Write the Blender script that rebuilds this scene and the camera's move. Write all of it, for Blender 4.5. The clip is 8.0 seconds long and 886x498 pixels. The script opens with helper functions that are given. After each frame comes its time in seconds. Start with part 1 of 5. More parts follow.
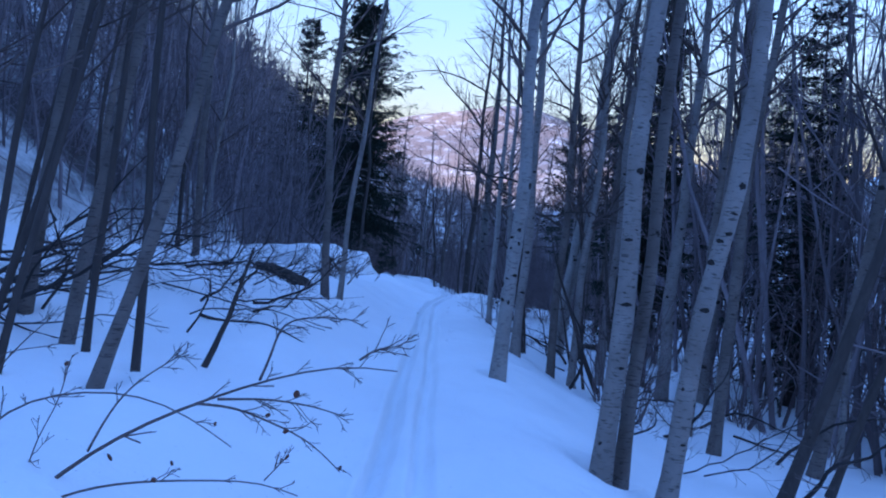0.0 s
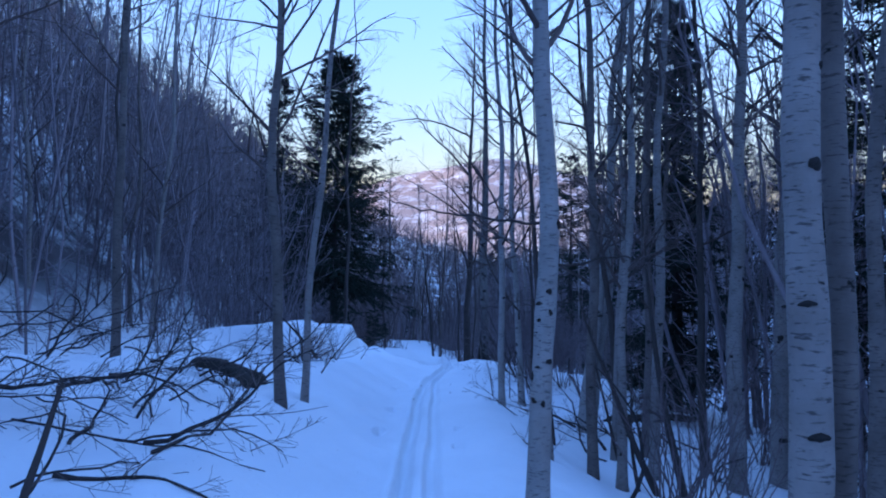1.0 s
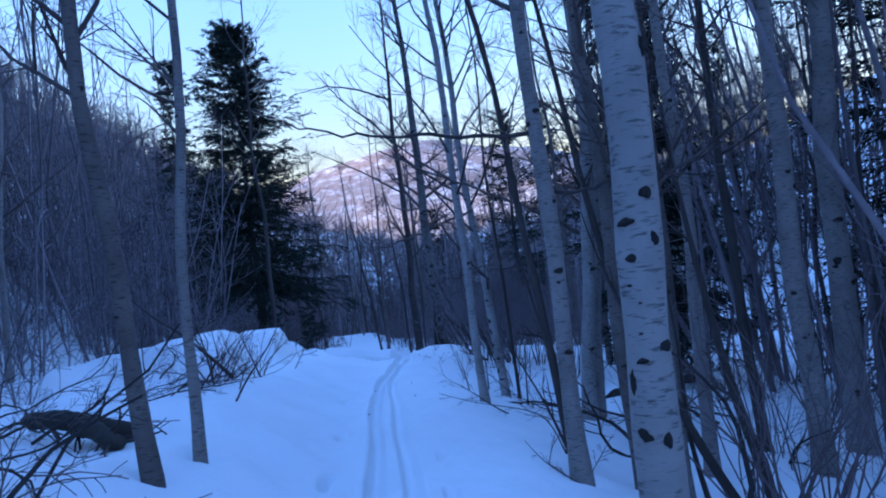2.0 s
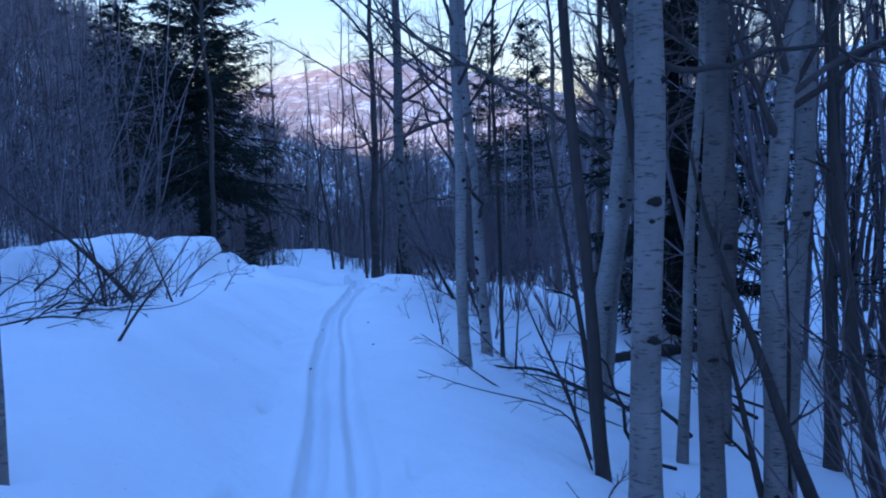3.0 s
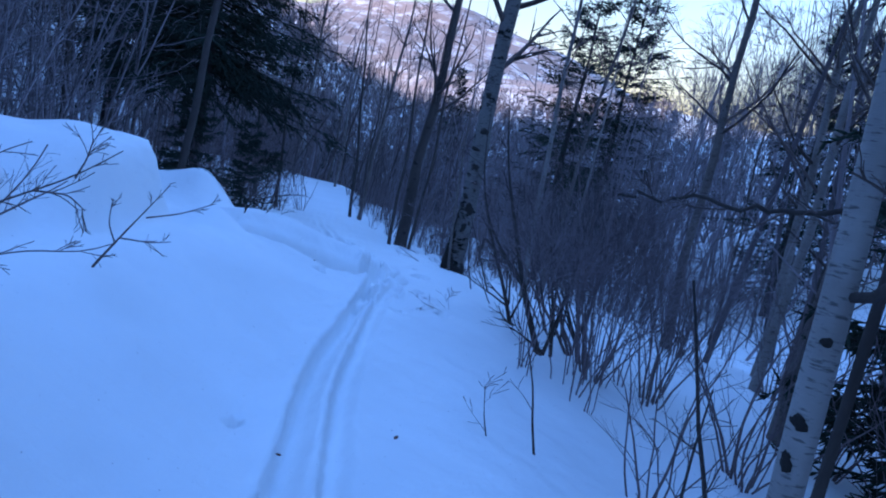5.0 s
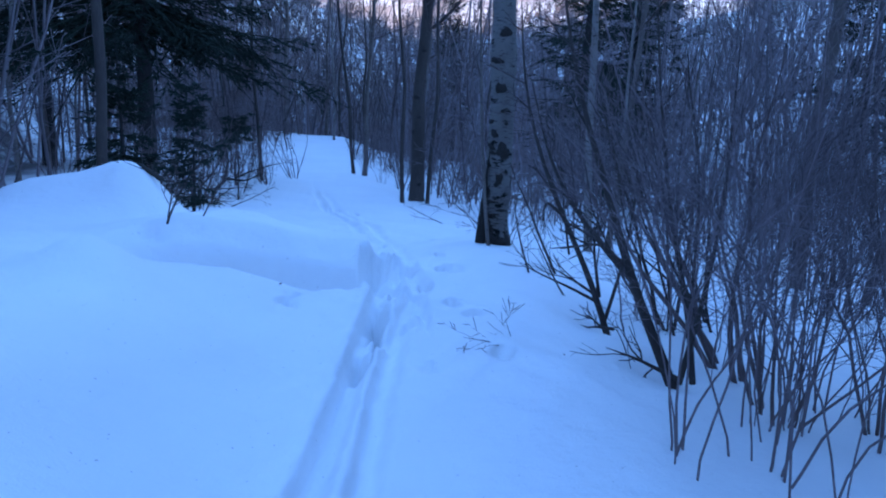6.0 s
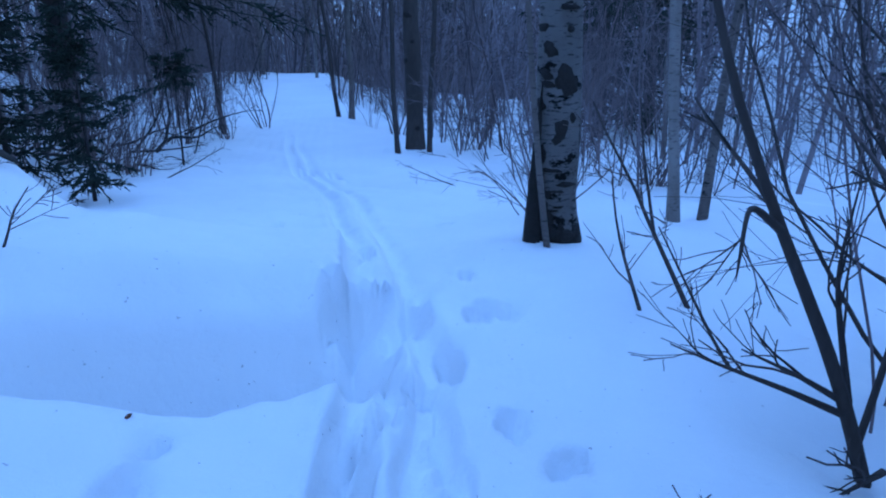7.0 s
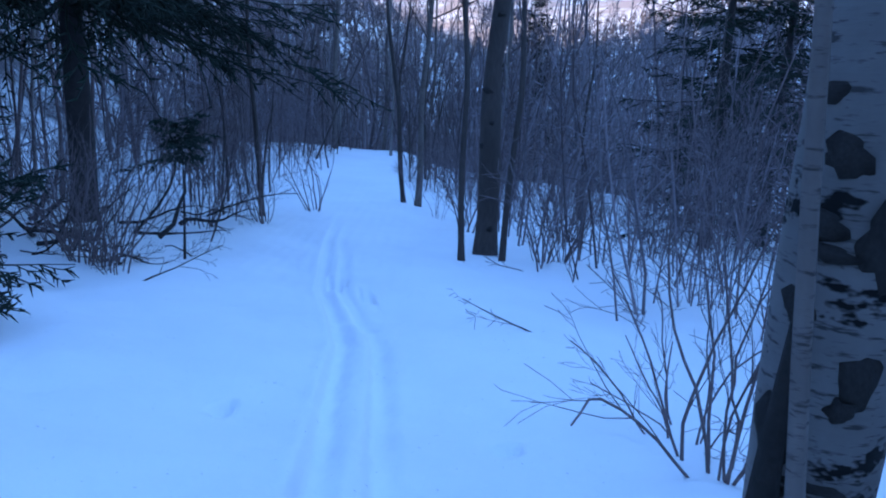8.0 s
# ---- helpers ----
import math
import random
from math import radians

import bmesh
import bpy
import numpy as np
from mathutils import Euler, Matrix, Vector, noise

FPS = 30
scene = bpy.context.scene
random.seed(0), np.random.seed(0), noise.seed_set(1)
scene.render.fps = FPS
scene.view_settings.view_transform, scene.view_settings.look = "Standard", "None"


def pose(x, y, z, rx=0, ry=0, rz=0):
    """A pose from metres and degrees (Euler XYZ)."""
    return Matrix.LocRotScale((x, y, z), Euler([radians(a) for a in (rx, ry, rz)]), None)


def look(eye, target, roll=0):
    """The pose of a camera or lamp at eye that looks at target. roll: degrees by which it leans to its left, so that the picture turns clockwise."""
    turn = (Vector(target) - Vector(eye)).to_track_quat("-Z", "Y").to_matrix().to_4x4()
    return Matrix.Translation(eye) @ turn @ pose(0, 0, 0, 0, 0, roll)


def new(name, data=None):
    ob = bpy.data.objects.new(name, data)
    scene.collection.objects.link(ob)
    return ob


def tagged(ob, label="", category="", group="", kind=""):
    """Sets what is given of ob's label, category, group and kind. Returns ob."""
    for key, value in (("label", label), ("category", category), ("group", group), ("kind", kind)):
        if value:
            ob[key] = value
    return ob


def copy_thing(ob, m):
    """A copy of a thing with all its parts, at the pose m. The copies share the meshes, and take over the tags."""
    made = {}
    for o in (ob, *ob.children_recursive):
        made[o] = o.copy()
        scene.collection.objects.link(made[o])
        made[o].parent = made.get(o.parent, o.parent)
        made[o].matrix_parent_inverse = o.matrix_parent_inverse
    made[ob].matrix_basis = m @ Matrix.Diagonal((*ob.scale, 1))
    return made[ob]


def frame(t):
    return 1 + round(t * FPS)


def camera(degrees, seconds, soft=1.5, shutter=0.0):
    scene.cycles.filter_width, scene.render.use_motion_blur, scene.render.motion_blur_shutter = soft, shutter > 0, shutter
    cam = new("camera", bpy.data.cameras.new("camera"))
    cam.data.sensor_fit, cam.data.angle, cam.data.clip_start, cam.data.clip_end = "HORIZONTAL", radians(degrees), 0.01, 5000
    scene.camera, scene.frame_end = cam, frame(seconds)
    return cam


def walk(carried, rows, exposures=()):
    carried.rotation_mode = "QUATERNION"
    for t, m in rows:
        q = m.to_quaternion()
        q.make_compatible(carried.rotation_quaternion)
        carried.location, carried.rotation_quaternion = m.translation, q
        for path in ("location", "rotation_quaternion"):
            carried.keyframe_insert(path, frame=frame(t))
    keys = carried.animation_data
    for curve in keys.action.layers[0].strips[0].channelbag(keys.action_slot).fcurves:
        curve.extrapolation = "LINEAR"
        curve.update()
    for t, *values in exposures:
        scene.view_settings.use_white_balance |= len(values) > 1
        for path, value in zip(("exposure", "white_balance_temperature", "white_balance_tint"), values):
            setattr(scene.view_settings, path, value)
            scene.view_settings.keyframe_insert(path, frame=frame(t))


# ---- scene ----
cam = camera(64.1, 8.0, 2.0)
PATH = [
    (0, (0.051, -0.037, 1.427), (0.055, 1.962, 1.396), 5.7),
    (0.5, (0.187, 1.223, 1.513), (0.178, 3.222, 1.552), 3.4),
    (1, (0.079, 2.65, 1.565), (0.091, 4.645, 1.694), 0.8),
    (1.2, (0.09, 3.24, 1.55), (0.179, 5.234, 1.671), -5.2),
    (2.3, (-0.054, 6.321, 1.355), (0.173, 8.308, 1.372), -6.7),
    (2.5, (-0.013, 6.772, 1.328), (0.249, 8.753, 1.233), -4.3),
    (3, (-0.046, 7.896, 1.383), (0.256, 9.868, 1.234), -1.4),
    (3.5, (-0.134, 9.312, 1.449), (0.139, 11.292, 1.382), 0.6),
    (4, (-0.121, 10.582, 1.462), (0.011, 12.573, 1.329), 2.6),
    (4.5, (-0.255, 12.144, 1.248), (-0.221, 14.123, 0.964), 10.6),
    (5, (-0.149, 13.501, 1.306), (0.13, 15.463, 1.039), 13.3),
    (5.2, (-0.148, 13.997, 1.257), (0.084, 15.952, 0.906), 10.2),
    (6.3, (0.245, 17.54, 1.24), (0.51, 19.465, 0.767), 1.2),
    (6.5, (0.266, 18.094, 1.18), (0.535, 20.014, 0.689), 0.3),
    (7, (0.351, 19.471, 0.989), (0.57, 21.35, 0.341), -0.7),
    (7.5, (0.511, 20.778, 0.817), (0.714, 22.68, 0.233), 3.8),
    (7.8, (0.602, 21.5, 0.825), (0.702, 23.445, 0.37), 4.1),
    (8, (0.645, 21.973, 0.854), (0.659, 23.924, 0.416), 2.5),
]
EXPOSURES = [(0, 2.25, 4630, 48), (2.5, 2.27, 4540, 45), (3, 2.34, 4560, 45), (4, 2.32, 4560, 44), (5.2, 2.29, 4595, 43), (6.3, 2.70, 4685, 40), (7.5, 2.72, 4725, 40), (8, 2.70, 4680, 40)]
walk(cam, [(t, look(eye, target, roll)) for t, eye, target, roll in PATH], EXPOSURES)
random.seed(7)

# ---------------------------------------------------------------- world, sun, exposure
SUN_EL, SUN_AZ = radians(11), radians(258)      # low sun behind the hillside and an unseen ridge added to block it
world = bpy.data.worlds.new("world")
scene.world = world
world.use_nodes = True
wn = world.node_tree.nodes
sky = wn.new("ShaderNodeTexSky")
sky.sky_type, sky.sun_disc = "NISHITA", False
sky.sun_elevation, sky.sun_rotation = SUN_EL, SUN_AZ
sky.altitude, sky.air_density, sky.dust_density, sky.ozone_density = 2200, 4.0, 0.0, 6.5
wn["Background"].inputs["Strength"].default_value = 0.14
world.node_tree.links.new(sky.outputs["Color"], wn["Background"].inputs["Color"])
sun = new("sun", bpy.data.lights.new("sun", "SUN"))
sun.data.energy, sun.data.angle, sun.data.color = 1.5, radians(0.5), (1.0, 0.70, 0.26)
sun.matrix_world = look((0, 0, 0), (-math.sin(SUN_AZ) * math.cos(SUN_EL), -math.cos(SUN_AZ) * math.cos(SUN_EL), -math.sin(SUN_EL)))


# ---------------------------------------------------------------- materials
def material(name):
    m = bpy.data.materials.new(name)
    m.use_nodes = True
    return m, m.node_tree.nodes, m.node_tree.links, m.node_tree.nodes["Principled BSDF"]


def put(nodes, links, kind, inputs=(), operation=""):
    n = nodes.new(kind)
    if operation:
        n.operation = operation
    for key, v in dict(inputs).items():
        if isinstance(v, bpy.types.NodeSocket):
            links.new(v, n.inputs[key])
        else:
            n.inputs[key].default_value = v
    return n


def ramp(nodes, links, fac, stops):
    n = nodes.new("ShaderNodeValToRGB")
    links.new(fac, n.inputs["Fac"])
    while len(n.color_ramp.elements) < len(stops):
        n.color_ramp.elements.new(0.5)
    for e, (p, c) in zip(n.color_ramp.elements, stops):
        e.position, e.color = p, (*c, 1)
    return n.outputs["Color"]


def mixed(nodes, links, fac, a, b, blend="MIX"):
    n = nodes.new("ShaderNodeMix")
    n.data_type, n.blend_type = "RGBA", blend
    for key, v in ((0, fac), (6, a), (7, b)):
        if isinstance(v, bpy.types.NodeSocket):
            links.new(v, n.inputs[key])
        elif key == 0:
            n.inputs[0].default_value = v
        else:
            n.inputs[key].default_value = (*v, 1)
    return n.outputs[2]


def snow_material():
    m, nd, lk, p = material("snow")
    pos = put(nd, lk, "ShaderNodeNewGeometry").outputs["Position"]
    big = put(nd, lk, "ShaderNodeTexNoise", {"Vector": pos, "Scale": 0.9, "Detail": 5.0, "Roughness": 0.55})
    mid = put(nd, lk, "ShaderNodeTexNoise", {"Vector": pos, "Scale": 7.0, "Detail": 6.0, "Roughness": 0.6})
    fine = put(nd, lk, "ShaderNodeTexNoise", {"Vector": pos, "Scale": 90.0, "Detail": 3.0, "Roughness": 0.7})
    col = ramp(nd, lk, big.outputs["Fac"], [(0.3, (0.82, 0.815, 0.805)), (0.7, (0.875, 0.87, 0.86))])
    # scattered needles and bits of bark on the surface
    dirt = put(nd, lk, "ShaderNodeTexNoise", {"Vector": pos, "Scale": 42.0, "Detail": 2.0})
    spot = ramp(nd, lk, dirt.outputs["Fac"], [(0.735, (0, 0, 0)), (0.76, (1, 1, 1))])
    col = mixed(nd, lk, mixed(nd, lk, 0.55, (0, 0, 0), spot), col, (0.25, 0.22, 0.2))
    # scrub and rock on the far mountainside
    axes = put(nd, lk, "ShaderNodeSeparateXYZ", {"Vector": pos})
    away = put(nd, lk, "ShaderNodeMapRange", {"Value": axes.outputs["Y"], 1: 380.0, 2: 470.0})
    steep = put(nd, lk, "ShaderNodeMapping", {"Vector": pos, "Scale": (1.0, 0.3, 1.4)}).outputs[0]
    scrub = put(nd, lk, "ShaderNodeTexNoise", {"Vector": steep, "Scale": 0.028, "Detail": 9.0, "Roughness": 0.72})
    bare = ramp(nd, lk, scrub.outputs["Fac"], [(0.33, (0, 0, 0)), (0.50, (1, 1, 1))])
    bare = mixed(nd, lk, 1.0, bare, away.outputs[0], "MULTIPLY")
    col = mixed(nd, lk, bare, col, (0.33, 0.25, 0.205))
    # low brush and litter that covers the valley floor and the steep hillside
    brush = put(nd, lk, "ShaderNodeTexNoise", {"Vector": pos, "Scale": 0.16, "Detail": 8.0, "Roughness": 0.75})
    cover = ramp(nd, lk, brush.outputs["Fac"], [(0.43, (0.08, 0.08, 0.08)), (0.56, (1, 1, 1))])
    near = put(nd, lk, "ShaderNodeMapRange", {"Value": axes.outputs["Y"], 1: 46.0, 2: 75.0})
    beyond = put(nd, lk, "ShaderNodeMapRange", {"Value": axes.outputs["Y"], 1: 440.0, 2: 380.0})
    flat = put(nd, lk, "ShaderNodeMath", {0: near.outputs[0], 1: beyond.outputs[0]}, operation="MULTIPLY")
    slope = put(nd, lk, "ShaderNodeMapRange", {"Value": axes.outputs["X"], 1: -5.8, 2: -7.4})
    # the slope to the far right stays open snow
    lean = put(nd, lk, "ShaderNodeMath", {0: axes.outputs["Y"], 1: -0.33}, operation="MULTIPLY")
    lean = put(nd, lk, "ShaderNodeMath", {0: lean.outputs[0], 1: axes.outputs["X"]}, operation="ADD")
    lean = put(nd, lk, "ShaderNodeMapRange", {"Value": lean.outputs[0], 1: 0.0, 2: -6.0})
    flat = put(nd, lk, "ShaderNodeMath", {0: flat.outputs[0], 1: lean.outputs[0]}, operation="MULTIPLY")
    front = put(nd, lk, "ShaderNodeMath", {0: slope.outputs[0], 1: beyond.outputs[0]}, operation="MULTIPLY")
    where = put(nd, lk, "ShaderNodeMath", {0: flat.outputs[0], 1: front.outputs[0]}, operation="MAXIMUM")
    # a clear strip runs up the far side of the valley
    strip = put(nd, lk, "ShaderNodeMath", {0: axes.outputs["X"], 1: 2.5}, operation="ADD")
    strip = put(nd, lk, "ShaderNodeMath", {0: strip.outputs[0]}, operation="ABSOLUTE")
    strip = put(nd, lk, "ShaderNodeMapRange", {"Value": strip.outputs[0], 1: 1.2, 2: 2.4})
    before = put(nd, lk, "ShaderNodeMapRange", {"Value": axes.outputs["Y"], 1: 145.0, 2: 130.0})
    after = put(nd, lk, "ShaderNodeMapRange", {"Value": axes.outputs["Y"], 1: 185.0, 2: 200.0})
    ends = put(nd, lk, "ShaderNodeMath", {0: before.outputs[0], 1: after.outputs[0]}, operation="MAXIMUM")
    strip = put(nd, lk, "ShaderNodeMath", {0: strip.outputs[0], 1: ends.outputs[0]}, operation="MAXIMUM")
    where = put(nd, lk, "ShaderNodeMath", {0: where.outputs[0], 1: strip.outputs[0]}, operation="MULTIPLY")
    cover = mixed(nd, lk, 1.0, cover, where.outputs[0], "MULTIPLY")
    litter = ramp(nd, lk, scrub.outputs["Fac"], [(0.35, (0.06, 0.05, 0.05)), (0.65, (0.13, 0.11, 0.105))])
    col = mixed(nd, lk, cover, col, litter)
    # the unseen sun-blocking ridge at the back is coloured as dark conifer woods
    back = put(nd, lk, "ShaderNodeMapRange", {"Value": axes.outputs["Y"], 1: -14.0, 2: -30.0})
    wood = ramp(nd, lk, scrub.outputs["Fac"], [(0.35, (0.03, 0.035, 0.03)), (0.7, (0.10, 0.095, 0.085))])
    col = mixed(nd, lk, back.outputs[0], col, wood)
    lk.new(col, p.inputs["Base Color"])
    p.inputs["Roughness"].default_value = 0.75
    p.inputs["Specular IOR Level"].default_value = 0.25
    b1 = put(nd, lk, "ShaderNodeBump", {"Height": mid.outputs["Fac"], "Strength": 0.5, "Distance": 0.03})
    b2 = put(nd, lk, "ShaderNodeBump", {"Height": fine.outputs["Fac"], "Strength": 0.4, "Distance": 0.008, "Normal": b1.outputs["Normal"]})
    lk.new(b2.outputs["Normal"], p.inputs["Normal"])
    return m


def bark_material(name, pale, mid, dark, scars, rough=0.85):
    """Smooth pale bark with short cross marks, grey stains and dark scars."""
    m, nd, lk, p = material(name)
    tc = put(nd, lk, "ShaderNodeTexCoord").outputs["Object"]
    rnd = put(nd, lk, "ShaderNodeObjectInfo").outputs["Random"]
    shift = put(nd, lk, "ShaderNodeCombineXYZ", {"X": rnd, "Y": rnd, "Z": rnd})
    far = put(nd, lk, "ShaderNodeVectorMath", {0: shift.outputs[0], 1: (37.0, 91.0, 53.0)}, operation="MULTIPLY")
    vec = put(nd, lk, "ShaderNodeVectorMath", {0: tc, 1: far.outputs[0]}, operation="ADD").outputs[0]
    stain = put(nd, lk, "ShaderNodeTexNoise", {"Vector": vec, "Scale": 2.3, "Detail": 6.0, "Roughness": 0.65})
    col = ramp(nd, lk, stain.outputs["Fac"], [(0.3, mid), (0.62, pale)])
    flat = put(nd, lk, "ShaderNodeMapping", {"Vector": vec, "Scale": (14.0, 14.0, 75.0)})
    line = put(nd, lk, "ShaderNodeTexNoise", {"Vector": flat.outputs[0], "Scale": 1.0, "Detail": 3.0, "Roughness": 0.6})
    marks = ramp(nd, lk, line.outputs["Fac"], [(0.56, (0, 0, 0)), (0.66, (1, 1, 1))])
    col = mixed(nd, lk, mixed(nd, lk, 0.75, (0, 0, 0), marks), col, dark)
    flat2 = put(nd, lk, "ShaderNodeMapping", {"Vector": vec, "Scale": (5.0, 5.0, 9.0)})
    scar = put(nd, lk, "ShaderNodeTexNoise", {"Vector": flat2.outputs[0], "Scale": 1.0, "Detail": 4.0, "Roughness": 0.7})
    hurt = ramp(nd, lk, scar.outputs["Fac"], [(scars, (0, 0, 0)), (scars + 0.04, (1, 1, 1))])
    col = mixed(nd, lk, hurt, col, tuple(0.45 * c for c in dark))
    lk.new(col, p.inputs["Base Color"])
    p.inputs["Roughness"].default_value = rough
    p.inputs["Specular IOR Level"].default_value = 0.2
    h = mixed(nd, lk, 0.5, line.outputs["Color"], hurt)
    b = put(nd, lk, "ShaderNodeBump", {"Height": h, "Strength": 0.6, "Distance": 0.012})
    lk.new(b.outputs["Normal"], p.inputs["Normal"])
    return m


def rough_material(name, a, b, scale=6.0, rough=0.9, depth=0.01, stretch=(1, 1, 1), bump_strength=0.6):
    m, nd, lk, p = material(name)
    tc = put(nd, lk, "ShaderNodeTexCoord").outputs["Object"]
    mp = put(nd, lk, "ShaderNodeMapping", {"Vector": tc, "Scale": stretch})
    n1 = put(nd, lk, "ShaderNodeTexNoise", {"Vector": mp.outputs[0], "Scale": scale, "Detail": 6.0, "Roughness": 0.65})
    n2 = put(nd, lk, "ShaderNodeTexNoise", {"Vector": mp.outputs[0], "Scale": scale * 0.13, "Detail": 2.0})
    isl = put(nd, lk, "ShaderNodeNewGeometry").outputs["Random Per Island"]
    f = put(nd, lk, "ShaderNodeMath", {0: n1.outputs["Fac"], 1: n2.outputs["Fac"]}, operation="MULTIPLY").outputs[0]
    f = put(nd, lk, "ShaderNodeMath", {0: f, 1: 2.0}, operation="MULTIPLY").outputs[0]
    c = mixed(nd, lk, f, a, b)
    tone = ramp(nd, lk, isl, [(0.0, (0.5, 0.5, 0.5)), (1.0, (1.5, 1.5, 1.5))])
    c = mixed(nd, lk, 1.0, c, tone, "MULTIPLY")
    lk.new(c, p.inputs["Base Color"])
    p.inputs["Roughness"].default_value = rough
    p.inputs["Specular IOR Level"].default_value = 0.2
    bp = put(nd, lk, "ShaderNodeBump", {"Height": n1.outputs["Fac"], "Strength": bump_strength, "Distance": depth})
    lk.new(bp.outputs["Normal"], p.inputs["Normal"])
    return m


SNOW = snow_material()
PALE = bark_material("aspen_bark", (0.272, 0.2415, 0.2225), (0.1723, 0.1478, 0.1325), (0.0317, 0.0296, 0.0292), 0.67)
GREY = bark_material("grey_aspen_bark", (0.1711, 0.144, 0.1296), (0.0905, 0.0744, 0.0661), (0.0265, 0.024, 0.0238), 0.66)
OLD = bark_material("old_aspen_bark", (0.1718, 0.1572, 0.1479), (0.1055, 0.0937, 0.0866), (0.0133, 0.0131, 0.0137), 0.58)
WHITE = bark_material("white_aspen_bark", (0.3312, 0.305, 0.2886), (0.23, 0.208, 0.1928), (0.0644, 0.063, 0.0639), 0.74)
BLACK = rough_material("dark_scar", (0.012, 0.011, 0.010), (0.035, 0.03, 0.027), 40)
DEAD = rough_material("dead_branches", (0.0202, 0.018, 0.0176), (0.057, 0.05, 0.0485), 24)
DARK = rough_material("dark_bark", (0.0358, 0.03, 0.0273), (0.0863, 0.0713, 0.0644), 30, stretch=(1, 1, 0.25))
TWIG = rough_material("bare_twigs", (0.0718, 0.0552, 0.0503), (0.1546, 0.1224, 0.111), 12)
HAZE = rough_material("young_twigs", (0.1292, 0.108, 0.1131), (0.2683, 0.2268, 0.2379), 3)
BRUSH = rough_material("brown_brush", (0.1265, 0.1, 0.1033), (0.2415, 0.1938, 0.1996), 14)
SHRUB = rough_material("shrub_bark", (0.0928, 0.0739, 0.074), (0.2009, 0.1546, 0.1517), 14)
NEEDLE = rough_material("spruce_needles", (0.012, 0.017, 0.013), (0.030, 0.042, 0.029), 5)
LEAF = rough_material("dry_leaf", (0.05, 0.025, 0.018), (0.12, 0.055, 0.035), 30)
ROT = rough_material("rotten_wood", (0.02, 0.02, 0.018), (0.07, 0.06, 0.05), 9, stretch=(1, 1, 1))


# ---------------------------------------------------------------- mesh tools
def mesh_object(name, verts, quads, mat, parent=None, label="", smooth=True):
    """One mesh object from arrays of corners and four-cornered faces."""
    me = bpy.data.meshes.new(name)
    n = len(quads)
    me.vertices.add(len(verts))
    me.vertices.foreach_set("co", np.asarray(verts, dtype=np.float32).ravel())
    me.loops.add(4 * n)
    me.loops.foreach_set("vertex_index", np.asarray(quads, dtype=np.int32).ravel())
    me.polygons.add(n)
    me.polygons.foreach_set("loop_start", np.arange(0, 4 * n, 4, dtype=np.int32))
    me.polygons.foreach_set("loop_total", np.full(n, 4, dtype=np.int32))
    me.polygons.foreach_set("use_smooth", np.full(n, smooth, dtype=bool))
    me.update(calc_edges=True)
    me.validate()
    me.materials.append(mat)
    ob = new(name, me)
    ob.parent = parent
    return tagged(ob, label)


def loose(ob):
    """Marks a part made of countless twigs or needles."""
    return tagged(ob, kind="stuff")


def thing(name, at, label, category, group="", kind=""):
    ob = new(name)
    ob.location = at
    ob.empty_display_size = 0.2
    return tagged(ob, label, category, group, kind)


def unit(v):
    return v / np.maximum(np.linalg.norm(v, axis=-1, keepdims=True), 1e-9)


def tubes(groups):
    """Round tapered stems along polylines. groups: (points N x K x 3, radii N x K, sides)."""
    vs, qs, base = [], [], 0
    for pts, rad, sides in groups:
        n, k, _ = pts.shape
        tan = unit(np.gradient(pts, axis=1))
        mean = unit(pts[:, -1] - pts[:, 0])
        ref = np.where(np.abs(mean[:, 2:3]) > 0.75, np.array([[1.0, 0.2, 0.0]]), np.array([[0.0, 0.0, 1.0]]))[:, None, :]
        u = unit(np.cross(tan, ref))
        w = np.cross(tan, u)
        a = np.arange(sides) * 2 * np.pi / sides
        ring = pts[:, :, None, :] + rad[:, :, None, None] * (np.cos(a)[:, None] * u[:, :, None, :] + np.sin(a)[:, None] * w[:, :, None, :])
        idx = base + np.arange(n * k * sides).reshape(n, k, sides)
        nxt = np.roll(idx, -1, axis=2)
        q = np.stack([idx[:, :-1], nxt[:, :-1], nxt[:, 1:], idx[:, 1:]], axis=-1)
        vs.append(ring.reshape(-1, 3))
        qs.append(q.reshape(-1, 4))
        base += n * k * sides
    return np.concatenate(vs), np.concatenate(qs)


def grow(rng, start, way, length, r0, r1, k, wander=0.12, lift=0.0):
    """N crooked stems of k points."""
    n = len(start)
    pts = np.zeros((n, k, 3))
    pts[:, 0] = start
    d = unit(np.array(way, dtype=float))
    step = (np.ones(n) * length)[:, None] / (k - 1)
    for i in range(1, k):
        d = d + wander * rng.normal(size=(n, 3))
        d[:, 2] += lift
        d = unit(d)
        pts[:, i] = pts[:, i - 1] + d * step
    s = np.linspace(0, 1, k)[None, :]
    rad = (np.ones(n) * r0)[:, None] * (1 - s) + (np.ones(n) * r1)[:, None] * s
    return pts, rad


